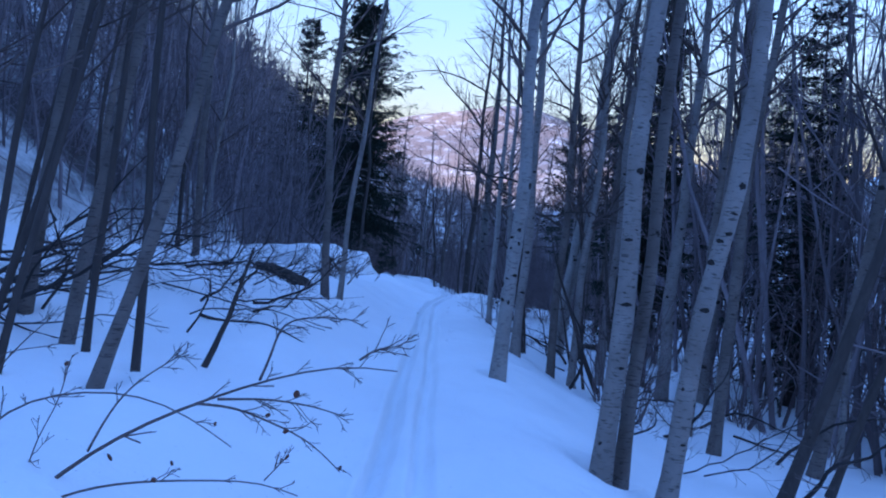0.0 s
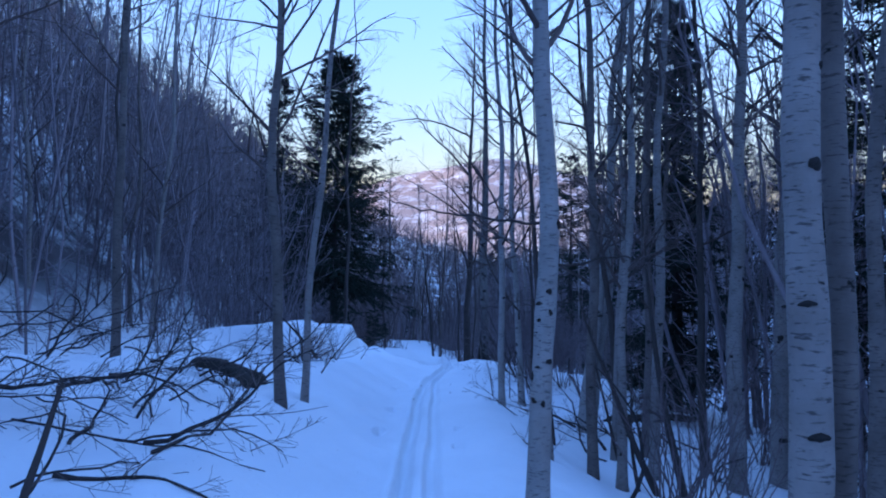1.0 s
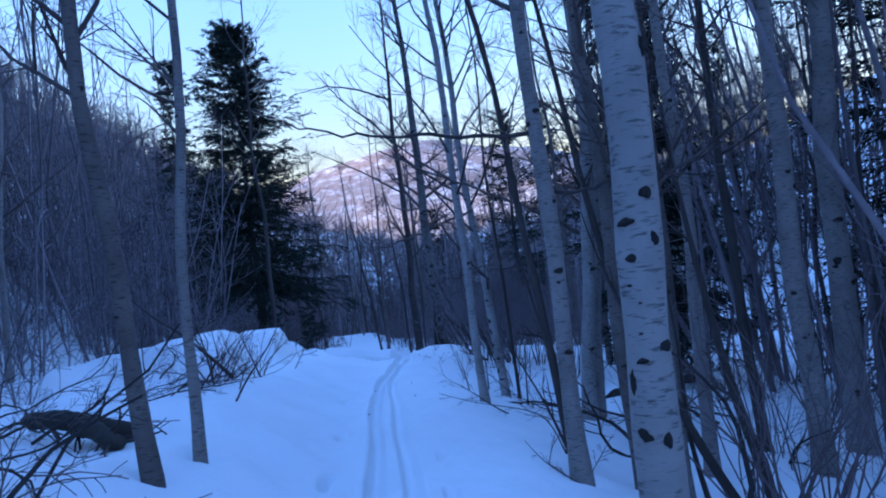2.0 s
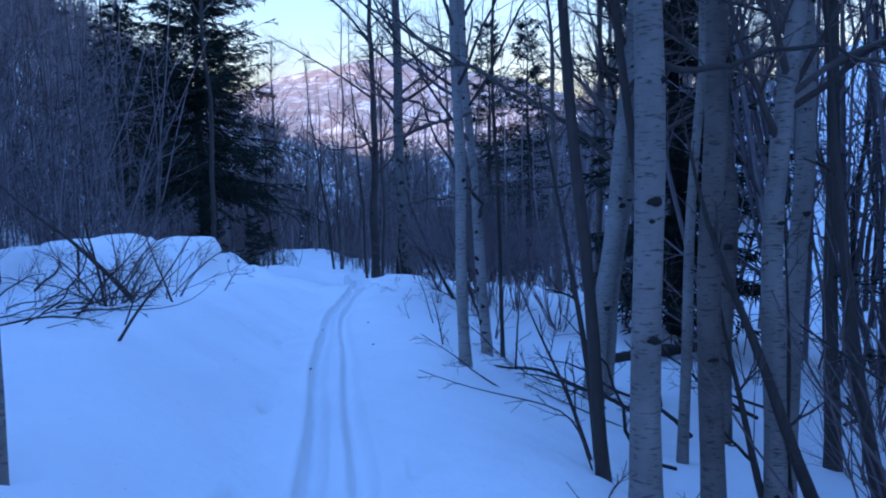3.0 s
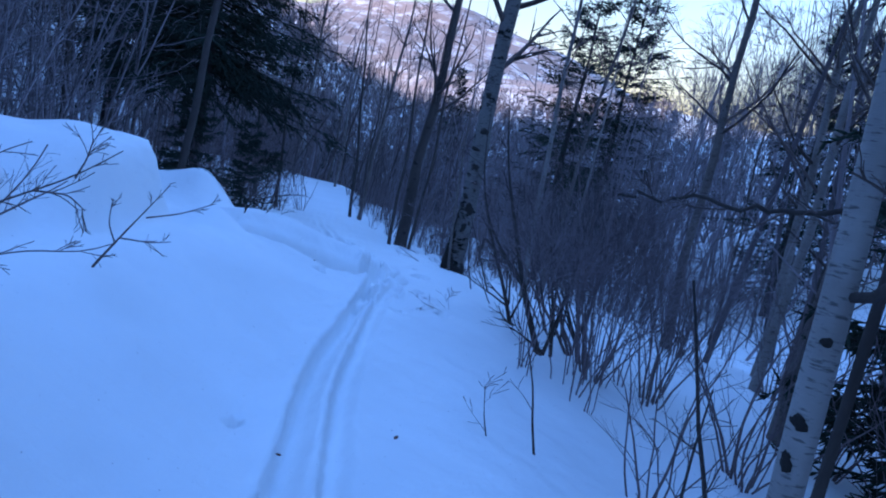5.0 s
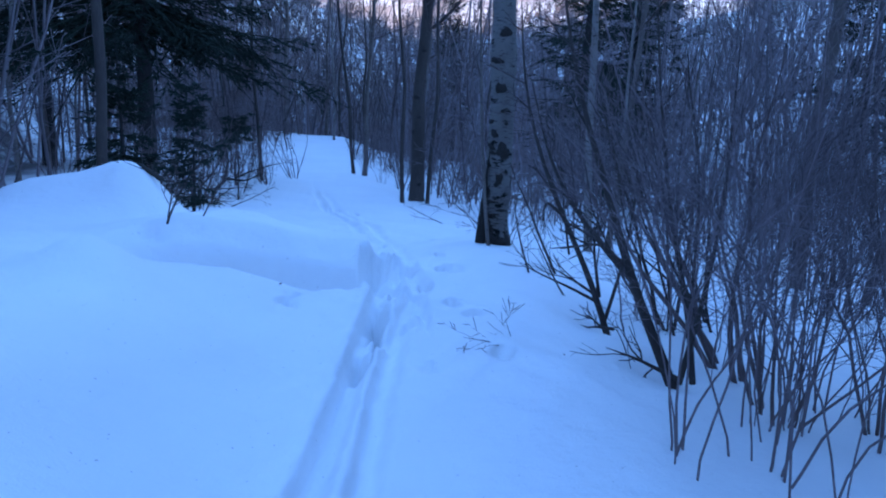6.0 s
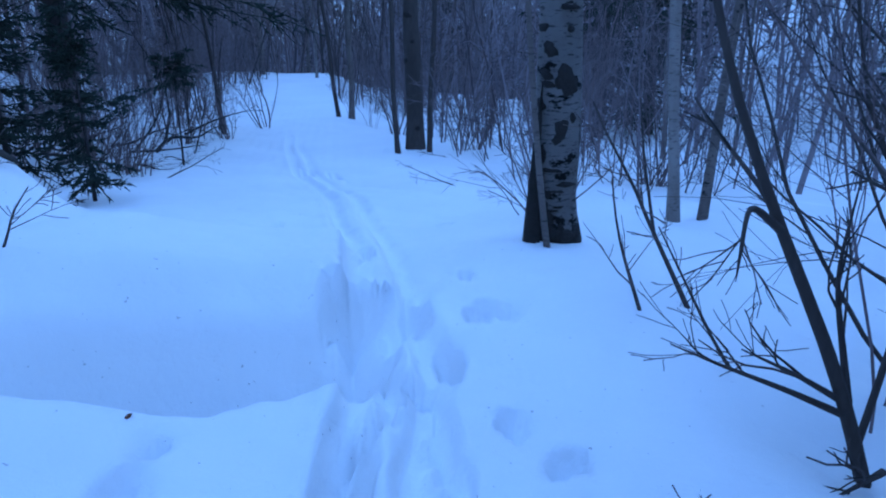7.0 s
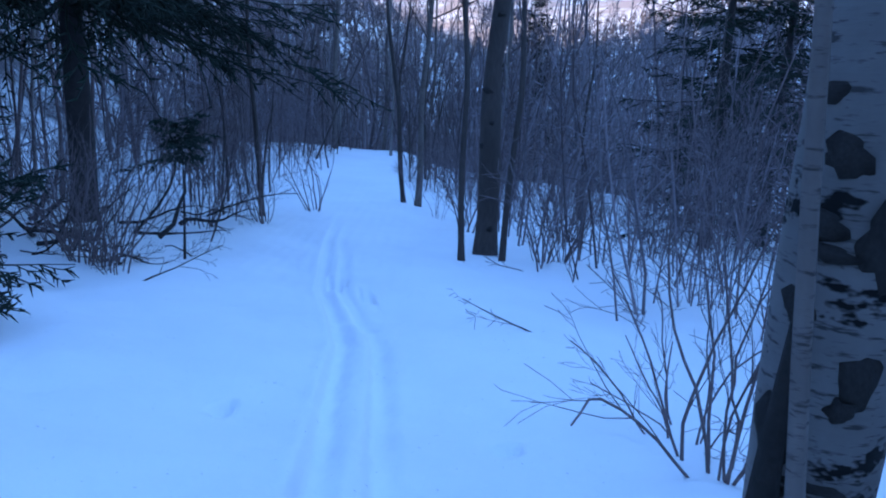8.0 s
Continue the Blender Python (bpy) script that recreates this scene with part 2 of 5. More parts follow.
def sprout(rng, pts, rad, count, lo, hi, angle, length, k, thick=0.6, tip=0.25, wander=0.14, lift=0.0, taper=0.7):
    """count side stems on each of the stems given."""
    n, kk, _ = pts.shape
    f = rng.uniform(lo, hi, size=(n, count)) * (kk - 1)
    i = np.minimum(f.astype(int), kk - 2)
    u = (f - i)[..., None]
    row = np.arange(n)[:, None]
    at = pts[row, i] * (1 - u) + pts[row, i + 1] * u
    tan = unit(pts[row, i + 1] - pts[row, i])
    r = rad[row, i] * (1 - u[..., 0]) + rad[row, i + 1] * u[..., 0]
    side = unit(np.cross(tan, rng.normal(size=tan.shape)))
    a = angle * rng.uniform(0.7, 1.25, size=(n, count, 1))
    way = np.cos(a) * tan + np.sin(a) * side
    size = length * rng.uniform(0.55, 1.2, size=(n, count)) * (1 - taper * (f / (kk - 1) - lo) / max(hi - lo, 0.01) * 0.8)
    return grow(rng, at.reshape(-1, 3), way.reshape(-1, 3), size.ravel(), (r * thick).ravel(), (r * thick * tip).ravel(), k, wander, lift)


def height(x, y):
    return float(land(np.float64(x), np.float64(y)))


def wav(x, y, s, k):
    """Soft unevenness from a few crossing waves, about -1 to 1, of size s metres."""
    a = 6.2832 / s
    return (np.sin(a * (0.83 * x + 0.55 * y) + k) + np.sin(a * (1.31 * x - 0.74 * y) + 2.1 * k + 1.0)
            + np.sin(a * (-0.42 * x + 1.17 * y) + 0.7 * k) + 0.6 * np.sin(a * (2.1 * x + 1.9 * y) + 3.3 * k)) / 3.2


def ease(v, lo, hi):
    u = np.clip((v - lo) / (hi - lo), 0, 1)
    return u * u * (3 - 2 * u)


def bump(x, y, cx, cy, rx, ry, h):
    """A rounded heap (or, with a negative h, a hollow)."""
    return h * np.exp(-((x - cx) / rx) ** 2 - ((y - cy) / ry) ** 2)


def trail_x(y):
    return np.interp(y, [-30, 16, 17.8, 18.5, 19.9, 21.2, 21.9, 24.05, 26.4, 28.2, 31, 36, 45, 60], [-0.09, -0.09, -0.05, 0.0, 0.16, 0.34, 0.45, 0.38, 0.15, -0.3, -0.7, -1.05, -1.65, -2.4])


def trail_z(y):
    return np.interp(y, [-30, 0, 8, 12, 15, 17, 19, 21, 22.6, 23.6, 25, 26, 28, 30, 36, 41, 45, 47, 50, 60, 110],
                     [0.3, 0.0, -0.04, -0.1, -0.16, -0.24, -0.28, -0.30, -0.34, -0.48, -0.66, -0.74, -0.95, -1.08, -1.36, -1.34, -1.24, -1.3, -1.75, -4.2, -9])


def land(x, y):
    """Height of the snow, without the ski tracks."""
    d = x - trail_x(y)
    z = trail_z(y) + 0 * d
    up = np.interp(y, [-20, 0, 6, 10, 16, 18, 20, 22.5, 25, 29, 60], [0.3, 0.3, 0.3, 0.5, 0.52, 0.5, 0.4, 0.28, 0.12, 0.05, 0.15])
    down = np.interp(y, [-20, 8, 12, 15, 18, 20, 25, 30, 38, 46, 60], [0.6, 0.62, 0.78, 0.6, 0.5, 0.34, 0.12, 0.1, 0.45, 0.6, 0.2])
    z = z + up * ease(-d, 0.35, 1.8)                                  # bank on the uphill side
    z = z - down * ease(d, 0.75, 2.9) * (1 - ease(y, 60, 120))                                 # falling away downhill
    side = np.maximum(d - 3, 0)
    z = z - (0.10 * np.minimum(side, 30) + 0.02 * np.minimum(side, 200)) * (1 - ease(y, 150, 500))
    # a hollow across the way, drifts beside it, and the heap round the old aspen
    z = z + bump(x, y, 1.5, 23.3, 0.8, 0.9, 0.17)
    e = y - 22.30 - 0.28 * x + 0.05 * wav(x, y, 1.3, 2.0)
    z = z + ease(-x, -0.58, -0.05) * (1 - ease(-x, 0.9, 2.3)) * (-1.0 * ease(e, -0.62, -0.24) * (1 - ease(e, -0.20, 0.18)) + 0.20 * ease(e, 0.1, 0.5) * (1 - ease(e, 0.9, 3.0)))
    w = y + 0.9 * wav(x, y, 3.7, 1.0) * ease(-x, 2.4, 4.0)              # ragged away from the track
    high = 0.66 * ease(-x, 1.95, 2.5) * ease(w, 15.4, 16.4) * (1 - ease(w, 17.9, 18.8 + 0.8 * ease(-x, 2.6, 4)))
    low = 0.66 * ease(-x, 1.72, 2.08) * ease(w, 17.9, 19.0) * (1 - ease(w, 20.3, 20.66 + 1.2 * ease(-x, 2.3, 3.5)))
    z = z + np.maximum(high, low) * (1 - 0.45 * ease(-x, 3.2, 6)) * (1 + 0.10 * wav(x, y, 1.9, 2.0))
    z = z + bump(x, y, -2.9, 12.7, 0.45, 0.35, 0.17) + bump(x, y, -3.6, 11.5, 0.5, 0.4, 0.2) + bump(x, y, -2.3, 13.9, 0.45, 0.4, 0.10) + bump(x, y, -2.7, 9.9, 0.4, 0.4, 0.12) + bump(x, y, -3.4, 8.2, 0.5, 0.35, 0.16)
    z = z + bump(x, y, -5.2, 8.6, 1.7, 2.6, 0.55) + bump(x, y, -1.5, 20.95, 0.3, 0.25, 0.16)
    z = z + bump(x, y, -3.6, 9.5, 1.6, 1.3, 0.25) + bump(x, y, -4.0, 12.8, 1.2, 1.0, 0.3)
    z = z + bump(x, y, -2.36, 24.7, 0.48, 0.45, 0.54) + bump(x, y, -3.2, 24.7, 0.8, 0.6, 0.5)
    z = z + 0.05 * wav(x, y, 3.1, 1.0) * ease(np.abs(d), 0.4, 1.6) * (1 - ease(y, 50, 90))
    # hillside uphill of the way, the valley ahead, and an unseen ridge behind
    hill = np.maximum(-d - 5.8 - 1.5 * ease(y, 24, 32), 0)
    z = z - 0.8 * np.minimum(trail_z(y) + 1.2, 0) * ease(-d, 6, 18) * (1 - ease(y, 130, 420))
    z = z + np.minimum(hill, 60) * ease(y, -80, 10) * (1 - 0.22 * ease(y, 60, 140)) * (1 - ease(y, 130, 420))
    far = np.maximum(y - 110, 0)
    z = z + (0.15 - 0.055 * ease(x, -20, 25) * (1 - ease(y, 420, 900))) * np.minimum(far, 260)
    # made-up ridge out of view, raised to keep low sun off the track
    z = z + 80 * ease(-y, 15, 200)
    z = z + 0.28 * np.minimum(np.maximum(x - 13, 0), 120) * (1 - ease(y, 450, 900)) + 0.34 * np.clip(x - 11, 0, 45) * (1 - ease(y, 80, 260))
    z = z + (0.05 + 0.10 * (ease(x, -40, 50) * (1 - ease(y, 690, 1300)) + 0.5 * ease(y, 690, 1300))) * np.clip(y - 400, 0, 280)
    z = z + ease(y, 650, 2000) * (145 + 150 * np.exp(-((x - 170) / 420) ** 2) + 24 * wav(x, y, 1100, 2.0) + 14 * wav(x, y, 480, 1.0))
    return z


# ---------------------------------------------------------------- the snow-covered land
def tracks(d, y):
    """The two ski grooves with their low shoulders, and scuffed snow between them."""
    half = np.interp(y, [-5, 16, 18, 20, 22, 24, 28], [0.135, 0.135, 0.10, 0.10, 0.13, 0.13, 0.10])
    fade = np.interp(y, [-5, 19.5, 21, 23, 24, 26, 30, 34], [1, 1, 0.95, 0.6, 0.55, 0.5, 0.2, 0.0])
    z = 0
    for s, deep in ((-1, 0.125), (1, 0.085)):
        # each groove has a steep ragged wall on the uphill side and rises gently on the other
        e = d - s * half - 0.012 * np.sin(1.7 * y + s) - 0.012 * wav(d, y, 0.21, 3.0 + s)
        z = z - deep * ease(e, -0.075, -0.03) * (1 - ease(e, 0.0, 0.115)) + 0.012 * np.exp(-((e + 0.10) / 0.03) ** 2)
    rough = (0.018 * wav(d, y, 0.37, 4.0) + 0.011 * wav(d, y, 0.23, 1.0)) * np.exp(-(d / 0.42) ** 2) * (0.22 + 0.78 * ease(y, 17, 20.5)) * (1 - 0.7 * ease(y, 23.3, 25)) * (1 - ease(y, 30, 36))
    return z * fade + rough - 0.018 * np.exp(-(d / 0.55) ** 4) * fade


def pits(x, y):
    """Single boot and pole holes in the snow."""
    x, y = x + 0.035 * wav(x, y, 0.23, 1.0), y + 0.045 * wav(x, y, 0.19, 2.0)
    z = 0
    for cx, cy, rx, ry, h in ((0.39, 22.06, 0.06, 0.10, -0.06), (0.67, 21.96, 0.06, 0.12, -0.06),
                              (0.85, 22.35, 0.05, 0.07, -0.05), (0.98, 22.33, 0.04, 0.06, -0.04), (0.81, 21.46, 0.035, 0.06, -0.05), (0.31, 21.52, 0.06, 0.10, -0.05), (0.29, 21.22, 0.07, 0.16, -0.07),
                              (0.16, 20.42, 0.06, 0.16, -0.05), (-0.34, 21.18, 0.06, 0.05, -0.05), (-0.31, 21.39, 0.05, 0.05, -0.03), (0.98, 20.41, 0.045, 0.09, -0.05), (0.26, 21.03, 0.045, 0.55, -0.05), (0.41, 21.78, 0.04, 0.3, -0.045), (0.58, 21.27, 0.05, 0.5, -0.025), (0.84, 22.83, 0.04, 0.07, -0.05),
                              (0.58, 22.39, 0.07, 0.05, -0.05), (0.52, 21.79, 0.05, 0.08, -0.04), (0.5, 21.03, 0.05, 0.10, -0.04), (0.97, 24.67, 0.05, 0.06, -0.04), (-0.36, 25.08, 0.06, 0.05, -0.035), (0.02, 27.9, 0.22, 0.10, -0.05),
                              (-0.34, 28.5, 0.14, 0.14, -0.05), (0.36, 23.61, 0.05, 0.3, -0.03), (-0.66, 15.7, 0.03, 0.18, -0.03), (-0.60, 15.25, 0.03, 0.05, -0.015), (-0.48, 17.0, 0.06, 0.06, -0.03), (-0.61, 11.25, 0.05, 0.16, -0.05),
                              (-0.58, 13.1, 0.05, 0.10, -0.04), (0.36, 11.7, 0.04, 0.05, -0.03), (0.34, 10.5, 0.06, 0.10, -0.03), (0.53, 20.18, 0.05, 0.08, -0.03), (0.94, 21.23, 0.06, 0.05, -0.05), (-1.47, 22.17, 0.10, 0.06, -0.06)):
        rx, ry, h = max(rx, 0.055), max(ry, 0.065), h * min(1.0, rx / 0.05)
        rr = ((x - cx) / (0.85 * rx)) ** 2 + ((y - cy) / (0.85 * ry)) ** 2 + 0.35 * wav(x, y, 0.13, cx) * np.minimum(((x - cx) / rx) ** 2 + ((y - cy) / ry) ** 2, 1)
        z = z + 3.3 * h * np.exp(-np.maximum(rr, 0) ** 2) + bump(x, y, cx, cy + 2.0 * ry, 1.5 * rx, 0.7 * ry, -0.3 * h)
    # a boot hole broken through the lip of the hollow, and the scuffed step beside it
    for cx, cy, rx, ry, h, k in ((0.29, 22.57, 0.14, 0.15, -0.24, 5), (0.50, 22.46, 0.10, 0.18, -0.13, 4)):
        rr = np.hypot((x - cx) / rx, (y - cy) / ry) * (1 + 0.16 * wav(x, y, 0.3, cx))
        z = z + h * np.exp(-rr ** k) - 0.22 * h * np.exp(-((rr - 1.3) / 0.22) ** 2) * ease(y, cy - 0.05, cy + 0.1)
    return z


WELLS = ((0.83, 7.86, 0.16), (1.42, 5.30, 0.17), (1.62, 5.46, 0.12), (1.84, 5.05, 0.14), (-1.57, 10.25, 0.17), (-1.45, 10.95, 0.12), (-2.02, 4.95, 0.1), (-2.87, 5.64, 0.14),
         (-2.09, 4.55, 0.14), (1.34, 10.9, 0.16), (1.17, 14.55, 0.14), (1.64, 15.75, 0.14), (2.58, 14.85, 0.18), (1.92, 21.22, 0.22), (2.08, 20.45, 0.2), (1.56, 12.0, 0.1))


def build_ground():
    out = np.geomspace(30, 2600, 44)
    right = np.concatenate([np.arange(0, 0.42, 0.014), np.arange(0.42, 1.0, 0.03), np.arange(1.0, 3, 0.08), np.arange(3, 8, 0.25), np.arange(8, 30, 1.0), out])
    cols = np.concatenate([-right[:0:-1], right])
    rows = np.concatenate([-np.geomspace(40, 1400, 22)[::-1], np.arange(-38, -2, 2.0), np.arange(-2, 15, 0.115), np.arange(15, 27.2, 0.05), np.arange(27.2, 52, 0.2), np.arange(52, 120, 1.5), np.geomspace(120, 640, 34), np.arange(665, 2200, 32.0), np.geomspace(2250, 4200, 8)])
    d, y = np.meshgrid(cols, rows)
    x = d + trail_x(y)
    z = land(x, y) + tracks(d, y) + pits(x, y)
    near = np.exp(-(np.maximum(np.abs(d) - 12, 0) / 8) ** 2) * (1 - ease(y, 34, 42))
    z = z + near * (0.016 * wav(x, y, 0.9, 5.0) + 0.007 * wav(x, y, 0.37, 2.0) + 0.02 * wav(x, y, 2.3, 0.4))
    # small wells round the feet of the nearest trees
    for cx, cy, w in WELLS:
        rr = np.hypot(x - cx, y - cy) / w
        z = z - 0.10 * np.exp(-rr ** 2) + 0.015 * np.exp(-((rr - 2.0) / 0.6) ** 2)
    nr, nc = d.shape
    idx = np.arange(nr * nc).reshape(nr, nc)
    q = np.stack([idx[:-1, :-1], idx[:-1, 1:], idx[1:, 1:], idx[1:, :-1]], axis=-1).reshape(-1, 4)
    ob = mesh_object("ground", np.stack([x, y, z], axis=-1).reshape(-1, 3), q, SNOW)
    return tagged(ob, "deep blue-shaded snow with a pair of ski tracks", "snow", kind="structure")


build_ground()


# ---------------------------------------------------------------- trees
def knot_mesh(seed):
    """A ragged dark scar, about one unit across and thin."""
    bm = bmesh.new()
    bmesh.ops.create_icosphere(bm, subdivisions=2, radius=1.0)
    o = Vector((seed * 7.3, seed * 3.1, 0))
    for v in bm.verts:
        s = 1 + 0.45 * noise.noise(v.co * 1.2 + o) + 0.5 * noise.noise(v.co * 2.7 + o)
        v.co = Vector((v.co.x * s * 1.1, v.co.y * 0.35, v.co.z * s * 0.95))
    for f in bm.faces:
        f.smooth = True
    me = bpy.data.meshes.new("knot")
    bm.to_mesh(me)
    bm.free()
    me.materials.append(BLACK)
    return me


KNOTS = [knot_mesh(k) for k in range(6)]


def add_knot(trunk, pts, rad, z, az, w, h):
    """A dark branch scar on a trunk, z metres up, facing az degrees (0: towards the oncoming walker)."""
    hs = pts[:, 2]
    c = Vector([float(np.interp(z, hs, pts[:, j])) for j in range(3)])
    r = float(np.interp(z, hs, rad))
    a = radians(az)
    out = Vector((math.sin(a), -math.cos(a), 0))
    ob = new("knot", KNOTS[int(1000 * (z + 3 * w) + az) % 6])
    ob.parent = trunk
    ob.matrix_basis = Matrix.Translation(c + out * r * 0.93) @ Matrix.Rotation(a, 4, "Z") @ Matrix.Diagonal((w, r * 0.55, h, 1))


def trunk_path(rng, lean, r, h, bend, k=22):
    z = np.concatenate([np.linspace(-0.35, 2.4, 10), np.linspace(2.4, h, k - 9)[1:]])
    ph = rng.uniform(0, 6.28, 4)
    wob = np.minimum(np.abs(z) / 2.0, 1)
    x = lean[0] * z + bend * wob * (np.sin(0.9 * z + ph[0]) * 0.5 + 0.3 * np.sin(2.1 * z + ph[1]))
    y = lean[1] * z + bend * wob * (np.sin(0.8 * z + ph[2]) * 0.5 + 0.3 * np.sin(1.9 * z + ph[3]))
    rad = r * np.maximum(1 - 0.85 * np.clip(z, 0, None) / h, 0.06) * (1 + 0.22 * np.exp(-np.clip(z, 0, None) / 0.12))
    rad = rad * (1 + 0.04 * rng.normal(size=len(z)))
    return np.stack([x, y, z], axis=-1), rad


def crown_groups(rng, pts, rad, low, limbs, subs, twigs, reach, up=0.9, fine=True):
    f0 = np.interp(low, pts[:, 2], np.linspace(0, 1, len(pts)))
    a = sprout(rng, pts[None], rad[None], limbs, f0, 0.97, up, reach, 7 if fine else 5, 0.42, 0.2, 0.10, 0.05)
    b = sprout(rng, *a, subs, 0.2, 0.98, 0.75, reach * 0.42, 4 if fine else 3, 0.6, 0.3, 0.13, 0.03)
    g = [(*a, 5 if fine else 4), (*b, 3)]
    if twigs:
        c = sprout(rng, *b, twigs, 0.2, 1.0, 0.7, reach * 0.2, 3 if fine else 2, 0.7, 0.4, 0.15, 0.02)
        g.append((c[0], np.maximum(c[1], 0.0022), 3))
    return g


def aspen(x, y, lean=(0.0, 0.0), r=0.07, h=11.0, low=2.6, seed=1, mat=None, limbs=27, reach=1.7, bend=0.08, knots=5, knot_list=(), sides=14,
          label="slender grey-barked aspen with bare branches standing in snow", group="aspens beside the track"):
    rng = np.random.default_rng(seed)
    t = thing("aspen_tree", (x, y, height(x, y)), label, "tree", group)
    pts, rad = trunk_path(rng, lean, r, h, bend)
    v, q = tubes([(pts[None], rad[None], sides)])
    trunk = mesh_object("trunk", v, q, mat or PALE, t)
    v, q = tubes(crown_groups(rng, pts, rad, low, limbs, 6, 3, reach))
    loose(mesh_object("crown", v, q, TWIG, t, "bare dark twigs"))
    for _ in range(knots):
        add_knot(trunk, pts, rad, rng.uniform(0.3, 4.2), rng.uniform(-80, 80), r * rng.uniform(0.16, 0.45), r * rng.uniform(0.12, 0.34))
    for z, az, w, hh in knot_list:
        add_knot(trunk, pts, rad, z, az, w, hh)
    return t


def stem(x, y, way, length, r, seed=1, mat=None, twigs=5, reach=0.35, label="thin leaning dark stem of a young tree", name="sapling", lift=0.02, wander=0.05, group="saplings and bare stems"):
    """A single thin sapling or dead stem."""
    rng = np.random.default_rng(seed)
    t = thing(name, (x, y, height(x, y)), label, "sapling", group)
    d = np.array([way], dtype=float)
    p, rd = grow(rng, -0.15 * unit(d), d, length, r, r * 0.3, 9, wander, lift)
    v, q = tubes([(p, rd, 7)])
    mesh_object("stem", v, q, mat or DARK, t)
    if twigs:
        a = sprout(rng, p, rd, twigs, 0.3, 0.98, 0.8, reach, 5, 0.5, 0.3, 0.12, 0.03)
        b = sprout(rng, *a, 3, 0.2, 0.95, 0.7, reach * 0.4, 4, 0.7, 0.4)
        v, q = tubes([(*a, 4), (b[0], np.maximum(b[1], 0.002), 3)])
        loose(mesh_object("crown", v, q, TWIG, t))
    return t


def shrub_meshes(rng, stems, length, r, spread_out, subs=4, twigs=3, arch=0.0, lean=(0.0, 0.0), low=0.25):
    a = rng.uniform(0, 6.28, stems)
    s = spread_out * np.sqrt(rng.uniform(0, 1, stems))
    way = np.stack([np.cos(a) * s + lean[0], np.sin(a) * s + lean[1], np.ones(stems)], axis=-1)
    at = np.stack([np.cos(a) * 0.10 * rng.uniform(0, 1, stems), np.sin(a) * 0.10, -0.12 * np.ones(stems)], axis=-1)
    p, rd = grow(rng, at, way, length * rng.uniform(0.6, 1.1, stems), r * rng.uniform(0.5, 1.1, stems), 0.003, 10, 0.11, arch)
    b = sprout(rng, p, rd, subs, low, 0.95, 0.6, length * 0.38, 5, 0.5, 0.25, 0.14, 0.03)
    c = sprout(rng, *b, twigs, 0.2, 1.0, 0.6, length * 0.17, 3, 0.6, 0.35, 0.16, 0.03)
    return (p, rd), [(*b, 3), (c[0], np.maximum(c[1], 0.0011), 3)]


def shrub(x, y, seed, stems=10, length=1.7, r=0.014, spread_out=0.55, subs=4, twigs=3, arch=0.0, lean=(0.0, 0.0), mat=None, low=0.25, label="leafless many-stemmed shrub rising out of the snow", group="shrubs beside the track"):
    rng = np.random.default_rng(seed)
    t = thing("shrub", (x, y, height(x, y)), label, "shrub", group)
    main, rest = shrub_meshes(rng, stems, length, r, spread_out, subs, twigs, arch, lean, low)
    for i in range(stems):
        v, q = tubes([(main[0][i:i + 1], main[1][i:i + 1], 5)])
        mesh_object("stem", v, q, mat or SHRUB, t)
    v, q = tubes(rest)
    loose(mesh_object("crown", v, q, mat or SHRUB, t))
    return t


